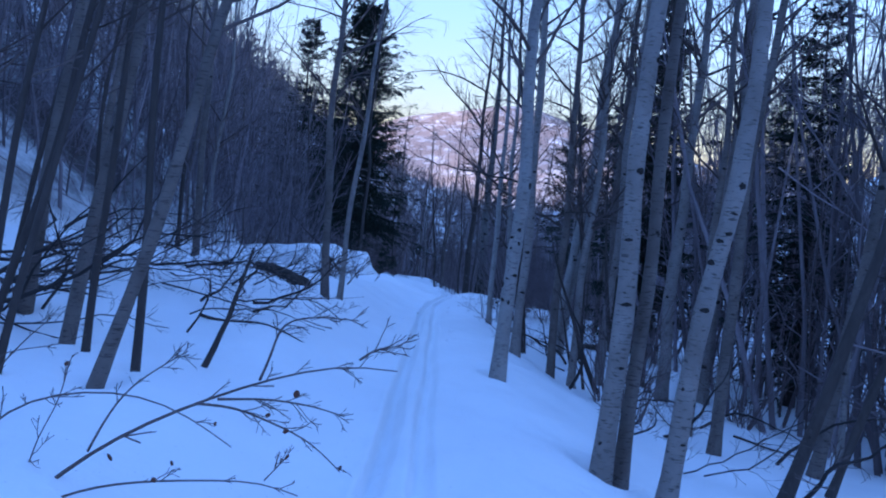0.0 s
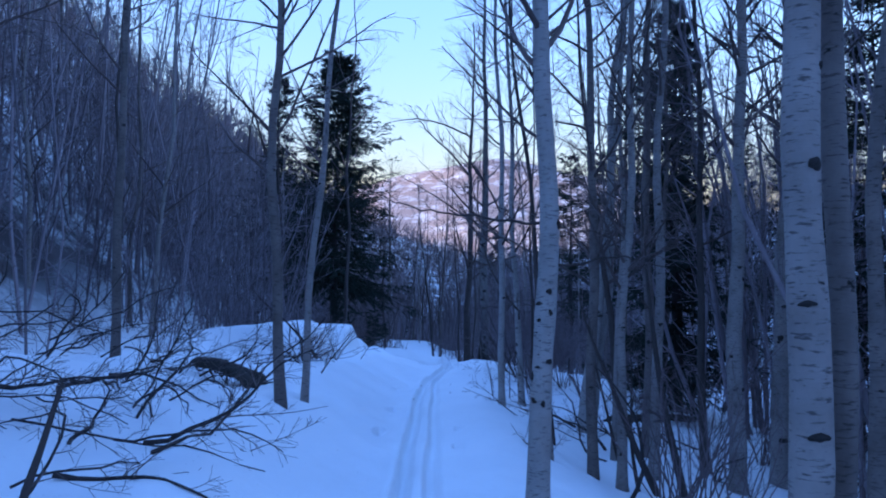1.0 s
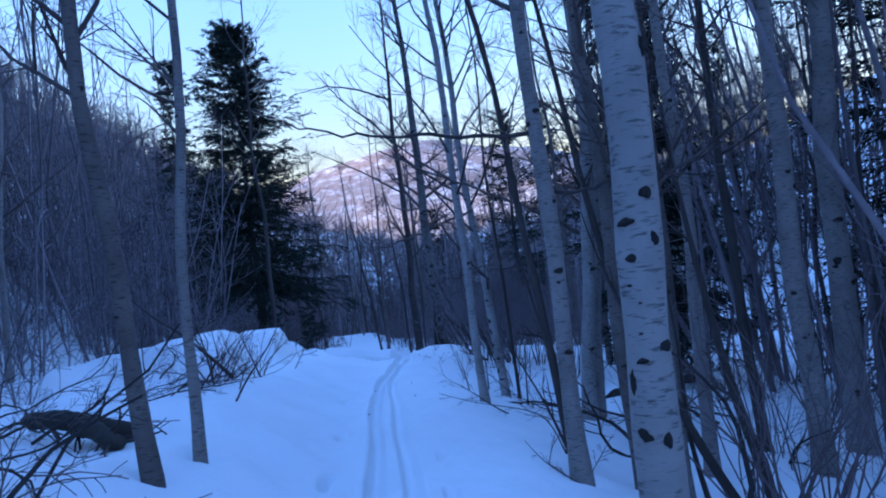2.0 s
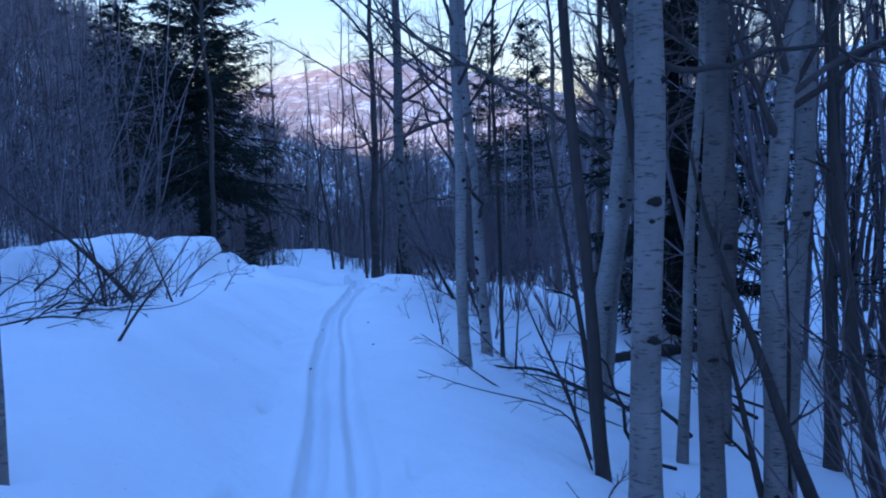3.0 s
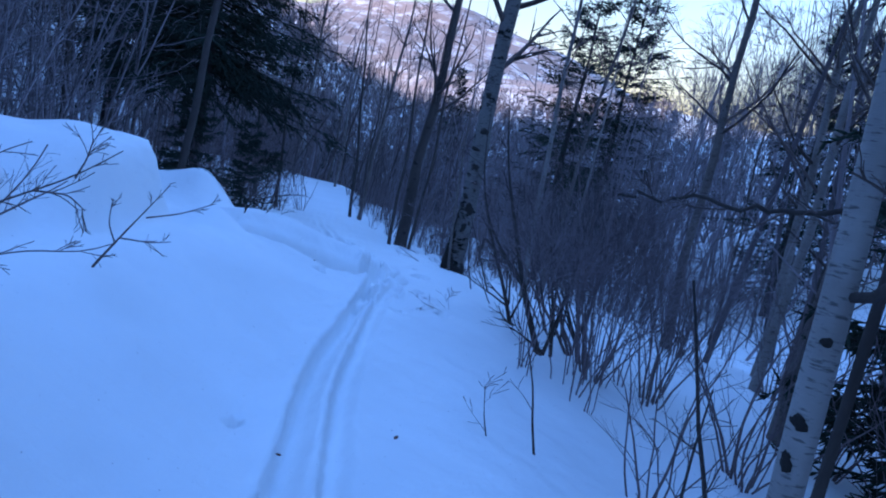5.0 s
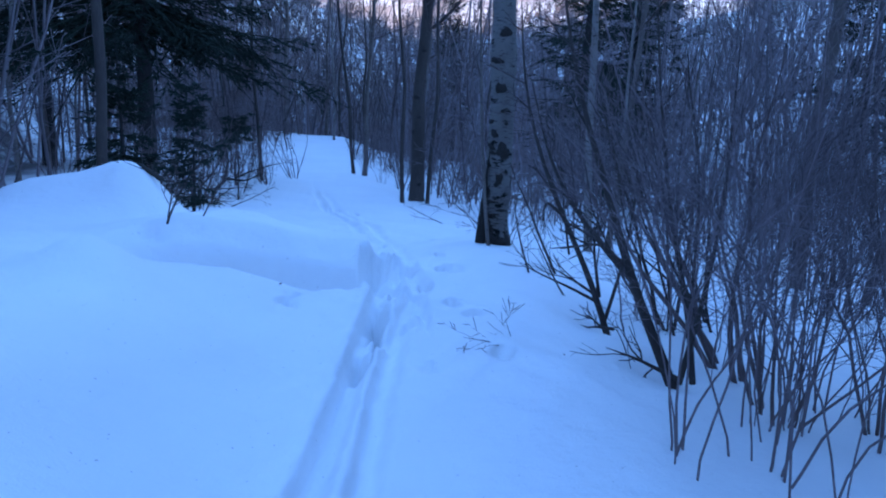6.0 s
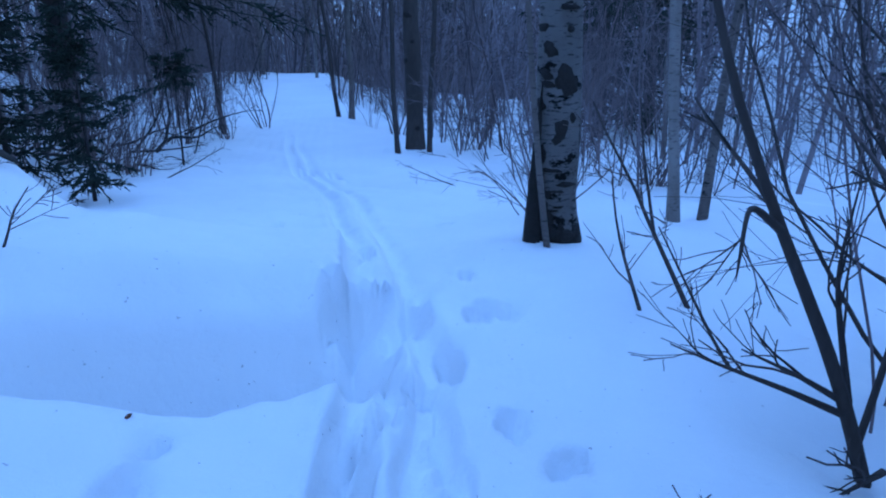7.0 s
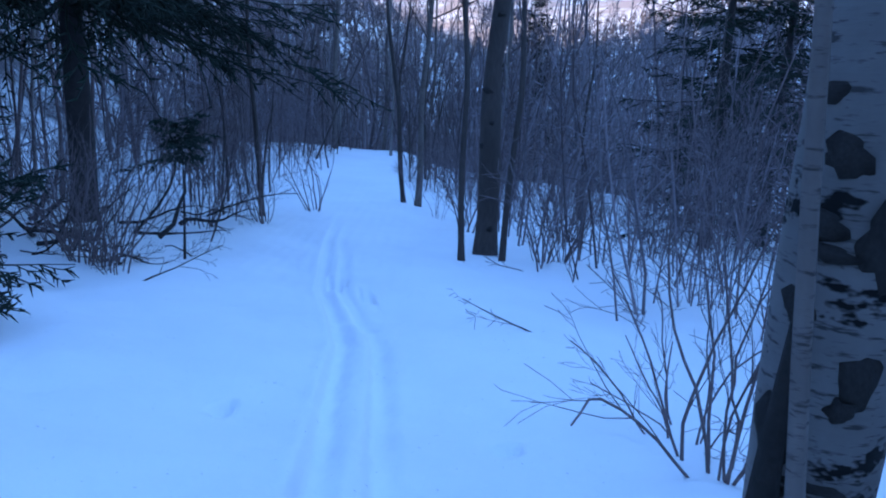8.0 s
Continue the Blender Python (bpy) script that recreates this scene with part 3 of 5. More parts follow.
def spruce(x, y, h, r, width, seed, low=0.5, boughs=300, dens=12, tufts=5, name="spruce_tree", label="dark green spruce with drooping boughs", group="spruces"):
    rng = np.random.default_rng(seed)
    t = thing(name, (x, y, height(x, y)), label, "tree", group)
    z = np.linspace(-0.3, h, 12)
    fine = min(1.0, 0.28 + 0.10 * h)
    pts = np.stack([0.03 * np.sin(z), 0.03 * np.cos(1.3 * z), z], axis=-1)
    rad = r * np.maximum(1 - np.clip(z, 0, None) / h, 0.04)
    v, q = tubes([(pts[None], rad[None], 9)])
    mesh_object("trunk", v, q, DEAD, t)
    n = boughs
    zz = np.sort(low + (h - low - 0.15) * rng.uniform(0, 1, n))
    f = 1 - (zz - low) / (h - low)
    a = rng.uniform(0, 6.28, n)
    # boughs come in uneven bunches round the stem
    lobes = 1 + 0.28 * np.sin(3 * a + 1.7 * zz) + 0.18 * np.sin(2 * a - 2.3 * zz + 1)
    size = width * (0.10 + 0.90 * f ** 0.68) * rng.uniform(0.5, 1.1, n) * lobes
    way = np.stack([np.cos(a), np.sin(a), 0.5 - 0.95 * f + rng.normal(0, 0.12, n)], axis=-1)
    bp, br = grow(rng, np.stack([0 * a, 0 * a, zz], axis=-1), way, size, 0.010 + 0.012 * f, 0.005, 6, 0.07, 0.06)
    # flat sprays: side shoots lie near the plane of the bough and droop
    k = dens
    u = rng.uniform(0.12, 1.0, size=(n, k)) * 5
    i = np.minimum(u.astype(int), 4)
    w = (u - i)[..., None]
    row = np.arange(n)[:, None]
    at = bp[row, i] * (1 - w) + bp[row, i + 1] * w
    tan = unit(bp[row, i + 1] - bp[row, i])
    side = unit(np.cross(tan, np.array([0.0, 0.0, 1.0]))) * rng.choice([-1.0, 1.0], size=(n, k, 1))
    ang = rng.uniform(0.3, 1.1, size=(n, k, 1))
    d = np.cos(ang) * tan + np.sin(ang) * side + 0.12 * rng.normal(size=(n, k, 3))
    d[..., 2] -= 0.28
    ln = (0.36 * size[:, None] * (1.15 - 0.7 * u / 5) + 0.08) * rng.uniform(0.6, 1.2, size=(n, k))
    sp, sr = grow(rng, at.reshape(-1, 3), d.reshape(-1, 3), ln.ravel(), 0.013 * fine, 0.008 * fine, 3, 0.08, -0.05)
    # needle tufts on the shoots
    tp, tr = sprout(rng, sp, sr, tufts, 0.05, 1.0, 0.75, 0.17 * fine, 2, 1.0, 1.0, 0, 0, 0.2)
    tr = np.ones_like(tr) * np.array([[0.020, 0.004]]) * fine
    v, q = tubes([(bp, np.maximum(br, 0.006) * fine, 4), (sp, sr, 3), (tp, tr, 3)])
    loose(mesh_object("crown", v, q, NEEDLE, t, "dense dark needles"))
    return t


def limb(points, r0, r1, k=14):
    """A stem drawn smoothly through a few places."""
    p = np.array(points, dtype=float)
    s = np.concatenate([[0], np.cumsum(np.linalg.norm(np.diff(p, axis=0), axis=1))])
    u = np.linspace(0, s[-1], k)
    out = np.stack([np.interp(u, s, p[:, j]) for j in range(3)], axis=-1)
    for _ in range(3):
        out[1:-1] = 0.25 * out[:-2] + 0.5 * out[1:-1] + 0.25 * out[2:]
    return out[None], np.linspace(r0, r1, k)[None]


def bough(tree, line, r0, r1, seed, count=7, twig=0.5, mat=None):
    """A long bare limb of a tree, drawn through a few places, with its twigs."""
    rng = np.random.default_rng(seed)
    p, rd = limb(np.array(line) - np.array(tree.location), r0, r1, 20)
    p[:, 1:-1] += 0.012 * rng.normal(size=p[:, 1:-1].shape)
    v, q = tubes([(p, rd, 7)])
    ob = mesh_object("bough", v, q, mat or GREY, tree)
    a = sprout(rng, p, rd, count, 0.15, 0.98, 0.7, twig, 6, 0.5, 0.4, 0.14, 0.04)
    a = (a[0], np.maximum(a[1], 0.003))
    b = sprout(rng, *a, 4, 0.2, 0.98, 0.7, twig * 0.4, 4, 0.7, 0.5, 0.14, 0.03)
    v, q = tubes([(*a, 4), (b[0], np.maximum(b[1], 0.002), 3)])
    loose(mesh_object("crown", v, q, TWIG, ob))


# ---------------------------------------------------------------- aspens that line the track
aspen(0.815, 7.86, (0.021, 0.03), 0.085, 12, 3.2, 11, WHITE, knots=1, knot_list=((1.66, 5, 0.022, 0.024), (1.57, -50, 0.030, 0.016), (1.45, -43, 0.018, 0.017), (1.11, -37, 0.019, 0.012), (1.03, -69, 0.012, 0.05), (0.87, -48, 0.022, 0.022), (1.36, -54, 0.008, 0.005), (1.3, -30, 0.006, 0.004), (1.2, -35, 0.007, 0.004), (0.85, 5, 0.016, 0.03), (2.15, 60, 0.03, 0.045), (1.15, 35, 0.03, 0.022)),
      label="pale aspen with black knots close beside the ski tracks")
aspen(1.42, 5.30, (0.028, 0.0), 0.082, 12, 4.5, 12, knots=4, knot_list=((1.3, -5, 0.035, 0.018), (2.3, 20, 0.03, 0.03)), label="pale grey aspen growing close against its twin")
aspen(1.62, 5.46, (0.018, 0.0), 0.058, 11, 4.5, 13, GREY, knots=2, label="darker thin aspen growing against a thicker one")
aspen(1.84, 5.05, (0.092, 0.0), 0.072, 12, 4.0, 14, knots=6, knot_list=((1.5, -15, 0.03, 0.02), (2.4, 10, 0.025, 0.03), (2.0, -40, 0.025, 0.02)), label="pale aspen leaning outwards over the slope")
aspen(-1.57, 10.25, (-0.055, 0.0), 0.06, 10, 2.3, 15, GREY, bend=0.16, knots=3, reach=1.7, label="crooked grey aspen with a dark base")
aspen(-1.45, 10.95, (0.05, 0.0), 0.045, 9.5, 2.3, 16, bend=0.10, knots=3, reach=1.5)
stem(-1.70, 5.44, (0.256, 0.0, 1), 1.15, 0.03, 21, DARK, 3, 0.25, label="short broken dark stub leaning from the snow", name="dead_sapling")
aspen(-2.02, 4.95, (-0.01, 0.0), 0.03, 8, 2.0, 22, DARK, limbs=12, reach=0.9, knots=0, label="thin dark young tree at the edge of the brush")
aspen(-2.87, 5.64, (0.132, 0.0), 0.056, 9, 2.6, 23, GREY, knots=2)
aspen(-3.59, 6.25, (0.104, 0.0), 0.062, 9, 2.4, 24, GREY, knots=2)
aspen(-2.09, 4.55, (0.250, 0.0), 0.044, 8, 2.2, 25, GREY, knots=3, label="leaning grey aspen with a bent foot")
aspen(-2.9, 25.3, (0.01, 0.0), 0.065, 13, 5.0, 28, DARK, limbs=16, reach=2.2, bend=0.12, knots=2, label="dark forked tree standing in front of a spruce")
aspen(-4.04, 11.8, (-0.011, 0.0), 0.06, 10, 3.0, 26, GREY, knots=2)
aspen(-4.2, 8.6, (0.05, 0.0), 0.05, 9, 2.5, 27, GREY, knots=1)
aspen(1.56, 12.0, (-0.09, 0.0), 0.042, 9, 2.6, 31, DARK, limbs=14, knots=1, label="thin dark young tree leaning over the snow")
aspen(3.34, 13.7, (0.004, 0.0), 0.09, 12, 2.8, 32, GREY, knots=3)
aspen(3.40, 8.07, (0.036, 0.0), 0.072, 11, 3.5, 33, GREY, knots=3)
aspen(3.47, 9.14, (0.024, 0.0), 0.06, 11, 3.2, 34, GREY, knots=3)
aspen(4.54, 8.0, (0.146, 0.0), 0.08, 11, 3.0, 35, GREY, knots=3)
aspen(3.45, 6.5, (0.274, 0.0), 0.06, 9, 2.6, 36, DARK, knots=1, label="dark young tree leaning far over downhill")
aspen(4.22, 7.1, (0.32, 0.0), 0.045, 8, 2.4, 37, DARK, knots=1, label="dark young tree leaning far over downhill")
aspen(4.09, 12.2, (0.016, 0.0), 0.11, 13, 4.0, 38, knots=5)
aspen(5.07, 13.0, (0.035, 0.0), 0.15, 14, 4.2, 39, knots=6)
TALL = aspen(1.34, 10.9, (-0.005, 0.0), 0.076, 12, 2.9, 41, knots=6, knot_list=((0.95, 10, 0.03, 0.02),), label="upright pale aspen above a tangle of brush")
aspen(2.02, 11.5, (-0.01, 0.0), 0.07, 12, 2.5, 42, GREY, knots=4)
aspen(2.36, 11.45, (0.02, 0.0), 0.066, 11, 2.2, 43, PALE, knots=4)
aspen(3.0, 12.3, (0.03, 0.0), 0.075, 12, 2.8, 44, knots=5)
aspen(4.0, 13.1, (-0.012, 0.0), 0.065, 11, 3.2, 45, DARK, knots=2)
aspen(2.66, 13.1, (0.03, 0.0), 0.045, 12, 2.6, 46, PALE, knots=3)
PAIR = aspen(1.17, 14.55, (-0.020, 0.0), 0.058, 11, 2.4, 47, WHITE, knots=5, reach=2.2, label="pale aspen, one of a close pair, with long limbs")
TWIN = aspen(1.64, 15.75, (-0.05, 0.0), 0.062, 11, 2.3, 48, WHITE, knots=6, knot_list=((1.1, -50, 0.024, 0.03), (0.95, -62, 0.02, 0.04), (0.75, -70, 0.02, 0.04), (0.55, -20, 0.024, 0.022), (0.38, -60, 0.024, 0.024), (0.25, -30, 0.03, 0.016), (1.4, -35, 0.02, 0.02)), reach=2.2, label="pale aspen, one of a close pair, with long limbs")
aspen(1.86, 15.9, (-0.007, 0.0), 0.026, 9, 2.6, 49, DARK, limbs=10, reach=0.9, knots=0, label="thin dark young tree beside two aspens")
BENT = aspen(2.58, 14.85, (0.10, 0.0), 0.10, 12, 2.4, 50, WHITE, knots=4, bend=0.14, label="pale crooked aspen leaning downhill")
EDGE = aspen(2.77, 15.0, (0.085, 0.0), 0.075, 12, 2.4, 51, WHITE, knots=4, bend=0.12, label="pale aspen leaning downhill")
aspen(3.83, 14.8, (0.031, 0.0), 0.055, 11, 3.0, 52, GREY, knots=3)
aspen(3.14, 14.6, (-0.1, 0.0), 0.06, 9, 2.6, 53, DARK, knots=1)
OLDEST = aspen(1.46, 23.35, (-0.009, 0.0), 0.13, 13, 2.6, 61, OLD, knots=4, reach=2.0, sides=18, bend=0.05,
      knot_list=((1.08, -42, 0.036, 0.042), (0.95, -50, 0.034, 0.030), (0.90, -42, 0.040, 0.018), (0.79, -64, 0.032, 0.034), (0.60, -16, 0.026, 0.034), (0.72, 24, 0.02, 0.03), (0.43, -30, 0.06, 0.012),
                 (0.40, -62, 0.03, 0.016), (0.29, -40, 0.032, 0.026), (0.35, 16, 0.05, 0.016), (0.31, -14, 0.04, 0.007), (0.20, -22, 0.035, 0.008), (0.22, -5, 0.03, 0.007), (0.06, -28, 0.07, 0.06), (0.04, 15, 0.06, 0.05), (0.04, -65, 0.06, 0.06),
                 (0.02, 60, 0.06, 0.05), (0.92, 4, 0.05, 0.085), (0.66, -4, 0.035, 0.06), (0.52, -66, 0.05, 0.07), (0.18, -48, 0.06, 0.08), (1.29, 10, 0.05, 0.014), (1.18, 12, 0.02, 0.02), (1.5, -20, 0.05, 0.05), (1.75, -40, 0.06, 0.03), (2.0, 0, 0.05, 0.05)),
      label="old aspen with a black-scarred foot on a heap of snow")
def charred_foot(tree, r, top, seed):
    """Blackened bark round the foot of a trunk, with a ragged upper edge."""
    rng = np.random.default_rng(seed)
    a = np.linspace(0, 2 * np.pi, 41)[:-1]
    edge = top * (0.75 + 0.25 * np.sin(3 * a + 1) + 0.18 * rng.normal(size=40))
    rows = []
    for f in (0.0, 0.35, 0.7, 1.0):
        z = -0.3 + (edge + 0.3) * f
        w = r * (1.035 + 0.22 * np.exp(-np.clip(z, 0, None) / 0.12)) * (1 + 0.015 * rng.normal(size=40)) - (0.012 if f == 1.0 else 0.0)
        rows.append(np.stack([w * np.cos(a), w * np.sin(a), z], axis=-1))
    v = np.concatenate(rows)
    i = np.arange(160).reshape(4, 40)
    n = np.roll(i, -1, axis=1)
    q = np.stack([i[:-1], n[:-1], n[1:], i[1:]], axis=-1).reshape(-1, 4)
    mesh_object("charred_foot", v, q, BLACK, tree, "blackened bark at the foot")


charred_foot(OLDEST, 0.13, 0.15, 91)
aspen(-2.9, 45.5, (0.0, 0.0), 0.10, 11, 3.5, 62, GREY, limbs=44, reach=2.8, knots=0, label="broad bare tree with a fine pale crown on the crest")
BIG = aspen(1.27, 31.1, (0.01, 0.0), 0.14, 14, 3.0, 63, DARK, knots=8, reach=2.2, label="tall aspen with a dark scarred trunk")
aspen(0.93, 30.25, (-0.044, 0.0), 0.04, 9, 2.6, 64, DARK, limbs=10, reach=0.9, knots=0, label="thin dark young tree")
aspen(1.45, 30.6, (0.025, 0.0), 0.042, 9, 2.6, 65, DARK, limbs=10, reach=0.9, knots=0, label="thin dark young tree")
aspen(-0.10, 36.2, (-0.11, 0.0), 0.05, 9, 3.0, 66, DARK, limbs=10, reach=1.0, knots=0, label="thin dark young tree")
aspen(0.20, 36.0, (0.034, 0.0), 0.065, 11, 3.2, 67, GREY, knots=3)
aspen(-2.10, 32.8, (-0.049, 0.0), 0.042, 7, 1.6, 68, DARK, limbs=14, reach=0.9, knots=0, label="thin dark young tree")
aspen(3.0, 25.05, (-0.06, 0.0), 0.05, 9, 2.8, 69, knots=5, label="slim pale aspen with dark rings")
aspen(3.24, 25.0, (0.065, 0.0), 0.042, 8, 2.4, 70, GREY, knots=3)
aspen(4.6, 20.0, (0.02, 0.0), 0.07, 11, 3.0, 72, GREY, knots=3)
aspen(5.2, 24.0, (-0.03, 0.0), 0.08, 11, 3.0, 73, GREY, knots=3)
aspen(5.7, 22.2, (0.02, 0.0), 0.07, 11, 2.6, 74, PALE, limbs=40, reach=2.2, knots=2)
aspen(6.6, 23.6, (-0.02, 0.0), 0.08, 12, 2.6, 75, PALE, limbs=40, reach=2.3, knots=2)
aspen(7.4, 22.6, (0.03, 0.0), 0.06, 10, 2.4, 76, PALE, limbs=40, reach=2.0, knots=1)

# long limbs that reach over the track
bough(BENT, [(2.75, 14.85, 1.75), (2.36, 14.5, 1.96), (1.79, 14.1, 2.18), (1.27, 13.9, 2.41), (0.77, 13.7, 2.63), (0.2, 13.5, 2.9)], 0.032, 0.008, 501)
bough(TWIN, [(1.5, 15.7, 2.3), (0.98, 15.4, 2.14), (0.63, 15.4, 2.0), (0.43, 15.4, 1.97), (0.3, 15.4, 1.99), (0.17, 15.4, 1.88), (0.05, 15.4, 1.86), (-0.14, 15.4, 1.92), (-0.3, 15.4, 2.1)], 0.020, 0.006, 502)
bough(TWIN, [(1.57, 15.7, 1.14), (1.5, 15.2, 1.34), (1.35, 15.2, 1.46), (1.23, 15.2, 1.67), (1.07, 15.2, 1.92), (0.98, 15.2, 2.09), (0.85, 15.2, 2.5)], 0.020, 0.008, 503, mat=DARK)
bough(TWIN, [(1.62, 15.85, 1.46), (1.56, 15.9, 1.43), (1.4, 15.9, 1.37), (1.25, 15.9, 1.37), (1.04, 15.9, 1.35), (0.75, 15.9, 1.30)], 0.012, 0.004, 512, 6, 0.25, DARK)
bough(TALL, [(1.33, 10.9, 2.0), (1.40, 10.95, 1.96), (1.62, 10.95, 1.9), (1.9, 10.95, 2.0), (2.2, 10.95, 2.06), (2.76, 10.95, 1.92)], 0.018, 0.006, 504, mat=DARK)
bough(PAIR, [(1.15, 14.55, 1.9), (0.95, 14.5, 2.15), (0.7, 14.5, 2.28), (0.4, 14.45, 2.3), (0.1, 14.4, 2.5)], 0.016, 0.005, 505)
bough(PAIR, [(1.16, 14.6, 1.35), (1.5, 14.9, 1.5), (1.9, 15.1, 1.5), (2.3, 15.2, 1.65)], 0.012, 0.004, 506, 5, 0.35)
bough(EDGE, [(2.96, 15.0, 1.5), (2.5, 15.3, 1.5), (2.15, 15.6, 1.42), (1.85, 15.9, 1.38), (1.6, 16.1, 1.4)], 0.018, 0.005, 507, 6, 0.4, DARK)

bough(BIG, [(1.3, 31.1, 8.0), (0.2, 31.0, 8.5), (-1.0, 30.9, 8.7), (-2.2, 30.8, 8.4)], 0.045, 0.010, 508, 9, 1.2, DARK)
bough(BIG, [(1.3, 31.1, 6.4), (0.4, 31.0, 7.4), (-0.5, 30.9, 8.2), (-1.2, 30.8, 9.2)], 0.045, 0.010, 509, 9, 1.2, DARK)
bough(BIG, [(1.3, 31.1, 4.6), (0.3, 31.0, 5.3), (-0.9, 30.9, 6.0), (-1.9, 30.8, 6.5)], 0.04, 0.008, 510, 7, 1.0, DARK)
bough(TALL, [(1.33, 10.9, 2.42), (1.05, 10.9, 2.4), (0.75, 10.9, 2.45), (0.5, 10.9, 2.5), (0.05, 10.85, 2.52), (-0.33, 10.8, 2.56), (-0.75, 10.75, 2.8)], 0.02, 0.004, 511, 8, 0.35, DARK)

# thin dark young trees at the foot of the hillside where the walk begins
for k, (px, py, lean) in enumerate(((-2.6, 4.3, 0.18), (-3.1, 4.9, 0.10), (-3.3, 5.3, 0.22), (-3.9, 5.4, 0.12), (-2.5, 5.2, 0.05), (-4.3, 7.2, 0.15), (-3.7, 7.6, 0.02))):
    aspen(px, py, (lean, 0.0), 0.026 + 0.004 * (k % 3), 7.5, 1.8, 80 + k, DARK, limbs=12, reach=0.9, knots=0, sides=8, label="thin dark young tree leaning over the brush")

# ---------------------------------------------------------------- spruces
spruce(-4.15, 31.4, 12.4, 0.18, 3.4, 101, low=2.8, boughs=520, dens=12, label="tall dark spruce with drooping boughs beside the track")
spruce(5.5, 18.8, 9.5, 0.16, 1.7, 102, low=0.3, boughs=330, dens=11, label="dark spruce with ragged boughs on the downhill side")
spruce(-2.0, 25.84, 1.75, 0.02, 0.5, 104, low=0.08, boughs=62, dens=6, tufts=5, label="small young spruce half buried in snow", group="young spruces")
spruce(-3.3, 27.2, 2.6, 0.04, 0.7, 105, low=0.2, boughs=90, dens=7, tufts=6, label="young spruce at the edge of the snow bank", group="young spruces")
spruce(-7.2, 34.2, 12.5, 0.17, 2.4, 107, low=2.4, boughs=190, dens=9, label="dark spruce on the hillside behind a taller one")
spruce(-2.02, 29.2, 1.6, 0.016, 0.42, 108, low=1.1, boughs=24, dens=7, tufts=6, label="small spruce top with one dark tuft of boughs", group="young spruces")
SP3 = spruce(6.6, 37.5, 11.0, 0.16, 2.5, 103, low=0.6, boughs=230, dens=9, tufts=3, label="tall dark spruce among bare aspens")
for px, py, sc, rz in ((9.0, 40.0, 1.1, 200), (14.5, 36.0, 0.95, 130), (17.0, 36.5, 1.05, 60), (19.0, 35.5, 1.0, 240), (4.5, 55.0, 0.9, 300), (7.5, 14.5, 0.8, 20), (-2.45, 66.0, 0.6, 80), (-5.4, 58.0, 0.75, 10)):
    c = copy_thing(SP3, pose(px, py, height(px, py), 0, 0, rz))
    c.scale = (sc, sc, sc)

# ---------------------------------------------------------------- shrubs
shrub(2.65, 20.75, 202, 6, 2.6, 0.026, 0.45, 3, 3, lean=(-0.3, 0.1), label="tall alder shrub with many leaning stems")
shrub(2.55, 20.1, 203, 9, 1.7, 0.014, 0.5)
shrub(3.1, 19.9, 204, 9, 1.9, 0.014, 0.5)
for px, py, sd in ((2.5, 21.35, 231), (3.0, 21.7, 232)):
    shrub(px, py, sd, 8, 2.5, 0.016, 0.32, 4, 4, lean=(-0.15, 0.0), mat=DARK, label="dark upright many-stemmed alder shrub")
shrub(1.76, 24.55, 206, 12, 1.35, 0.009, 0.5, lean=(-0.22, 0.0), label="low shrub beside the old aspen with thin arching stems")
shrub(1.82, 24.95, 207, 8, 0.9, 0.006, 0.7, lean=(-0.2, 0.0))
shrub(-2.35, 15.6, 208, 12, 1.15, 0.015, 1.7, 5, 3, label="broad leafless shrub in front of a snow drift")
shrub(-2.0, 16.6, 209, 9, 0.95, 0.011, 1.5, label="leafless shrub in front of a snow drift")
shrub(-1.9, 32.2, 210, 9, 1.4, 0.013, 0.5)
shrub(-1.5, 34.0, 211, 9, 1.4, 0.013, 0.5)

SH = [shrub(4.6, 22.4, 221, 9, 2.0, 0.014, 0.55), shrub(2.1, 17.6, 222, 7, 1.5, 0.010, 0.5), shrub(3.4, 18.6, 223, 14, 2.2, 0.014, 0.5)]
rs = np.random.default_rng(5)
for i in range(44):
    py = rs.uniform(9, 36)
    px = trail_x(py) + rs.uniform(1.7, 5.5) + (0.4 if py < 14 else 0.0)
    s = rs.uniform(0.7, 1.25)
    if rs.uniform(0, 1) < (0.6 if py > 24 else 0.3) or 14.5 < py < 26 and px < 4.4 or 10 < py < 13 and px < 2.6:
        continue
    c = copy_thing(SH[i % 3], pose(px, py, height(px, py), 0, 0, rs.uniform(0, 360)))
    c.scale = (s, s, s)
for i in range(16):
    py = rs.uniform(28, 38)
    px = trail_x(py) - rs.uniform(1.4, 5)
    c = copy_thing(SH[i % 3], pose(px, py, height(px, py), 0, 0, rs.uniform(0, 360)))
    c.scale = (0.8, 0.8, 0.8)

# the brown thicket downhill of the track
TH = [shrub(px, py, sd, st, ln, 0.007, 0.13, 12, 8, mat=BRUSH, low=0.4, label="brown leafless shrub with a haze of fine twigs") for px, py, sd, st, ln in ((1.64, 19.32, 241, 6, 2.0), (2.3, 19.84, 242, 6, 2.3), (2.11, 19.1, 243, 4, 2.1))]
for i in range(8):
    py = rs.uniform(19.4, 21.6)
    px = rs.uniform(2.0, 0.5 * (py - 13.5))
    s = rs.uniform(0.75, 1.15)
    c = copy_thing(TH[i % 3], pose(px, py, height(px, py), 0, 0, rs.uniform(0, 360)))
    c.scale = (s, s, s)
for i in range(12):
    py = rs.uniform(23.5, 30)
    px = rs.uniform(3.4, 6.5)
    c = copy_thing(TH[i % 3], pose(px, py, height(px, py), 0, 0, rs.uniform(0, 360)))


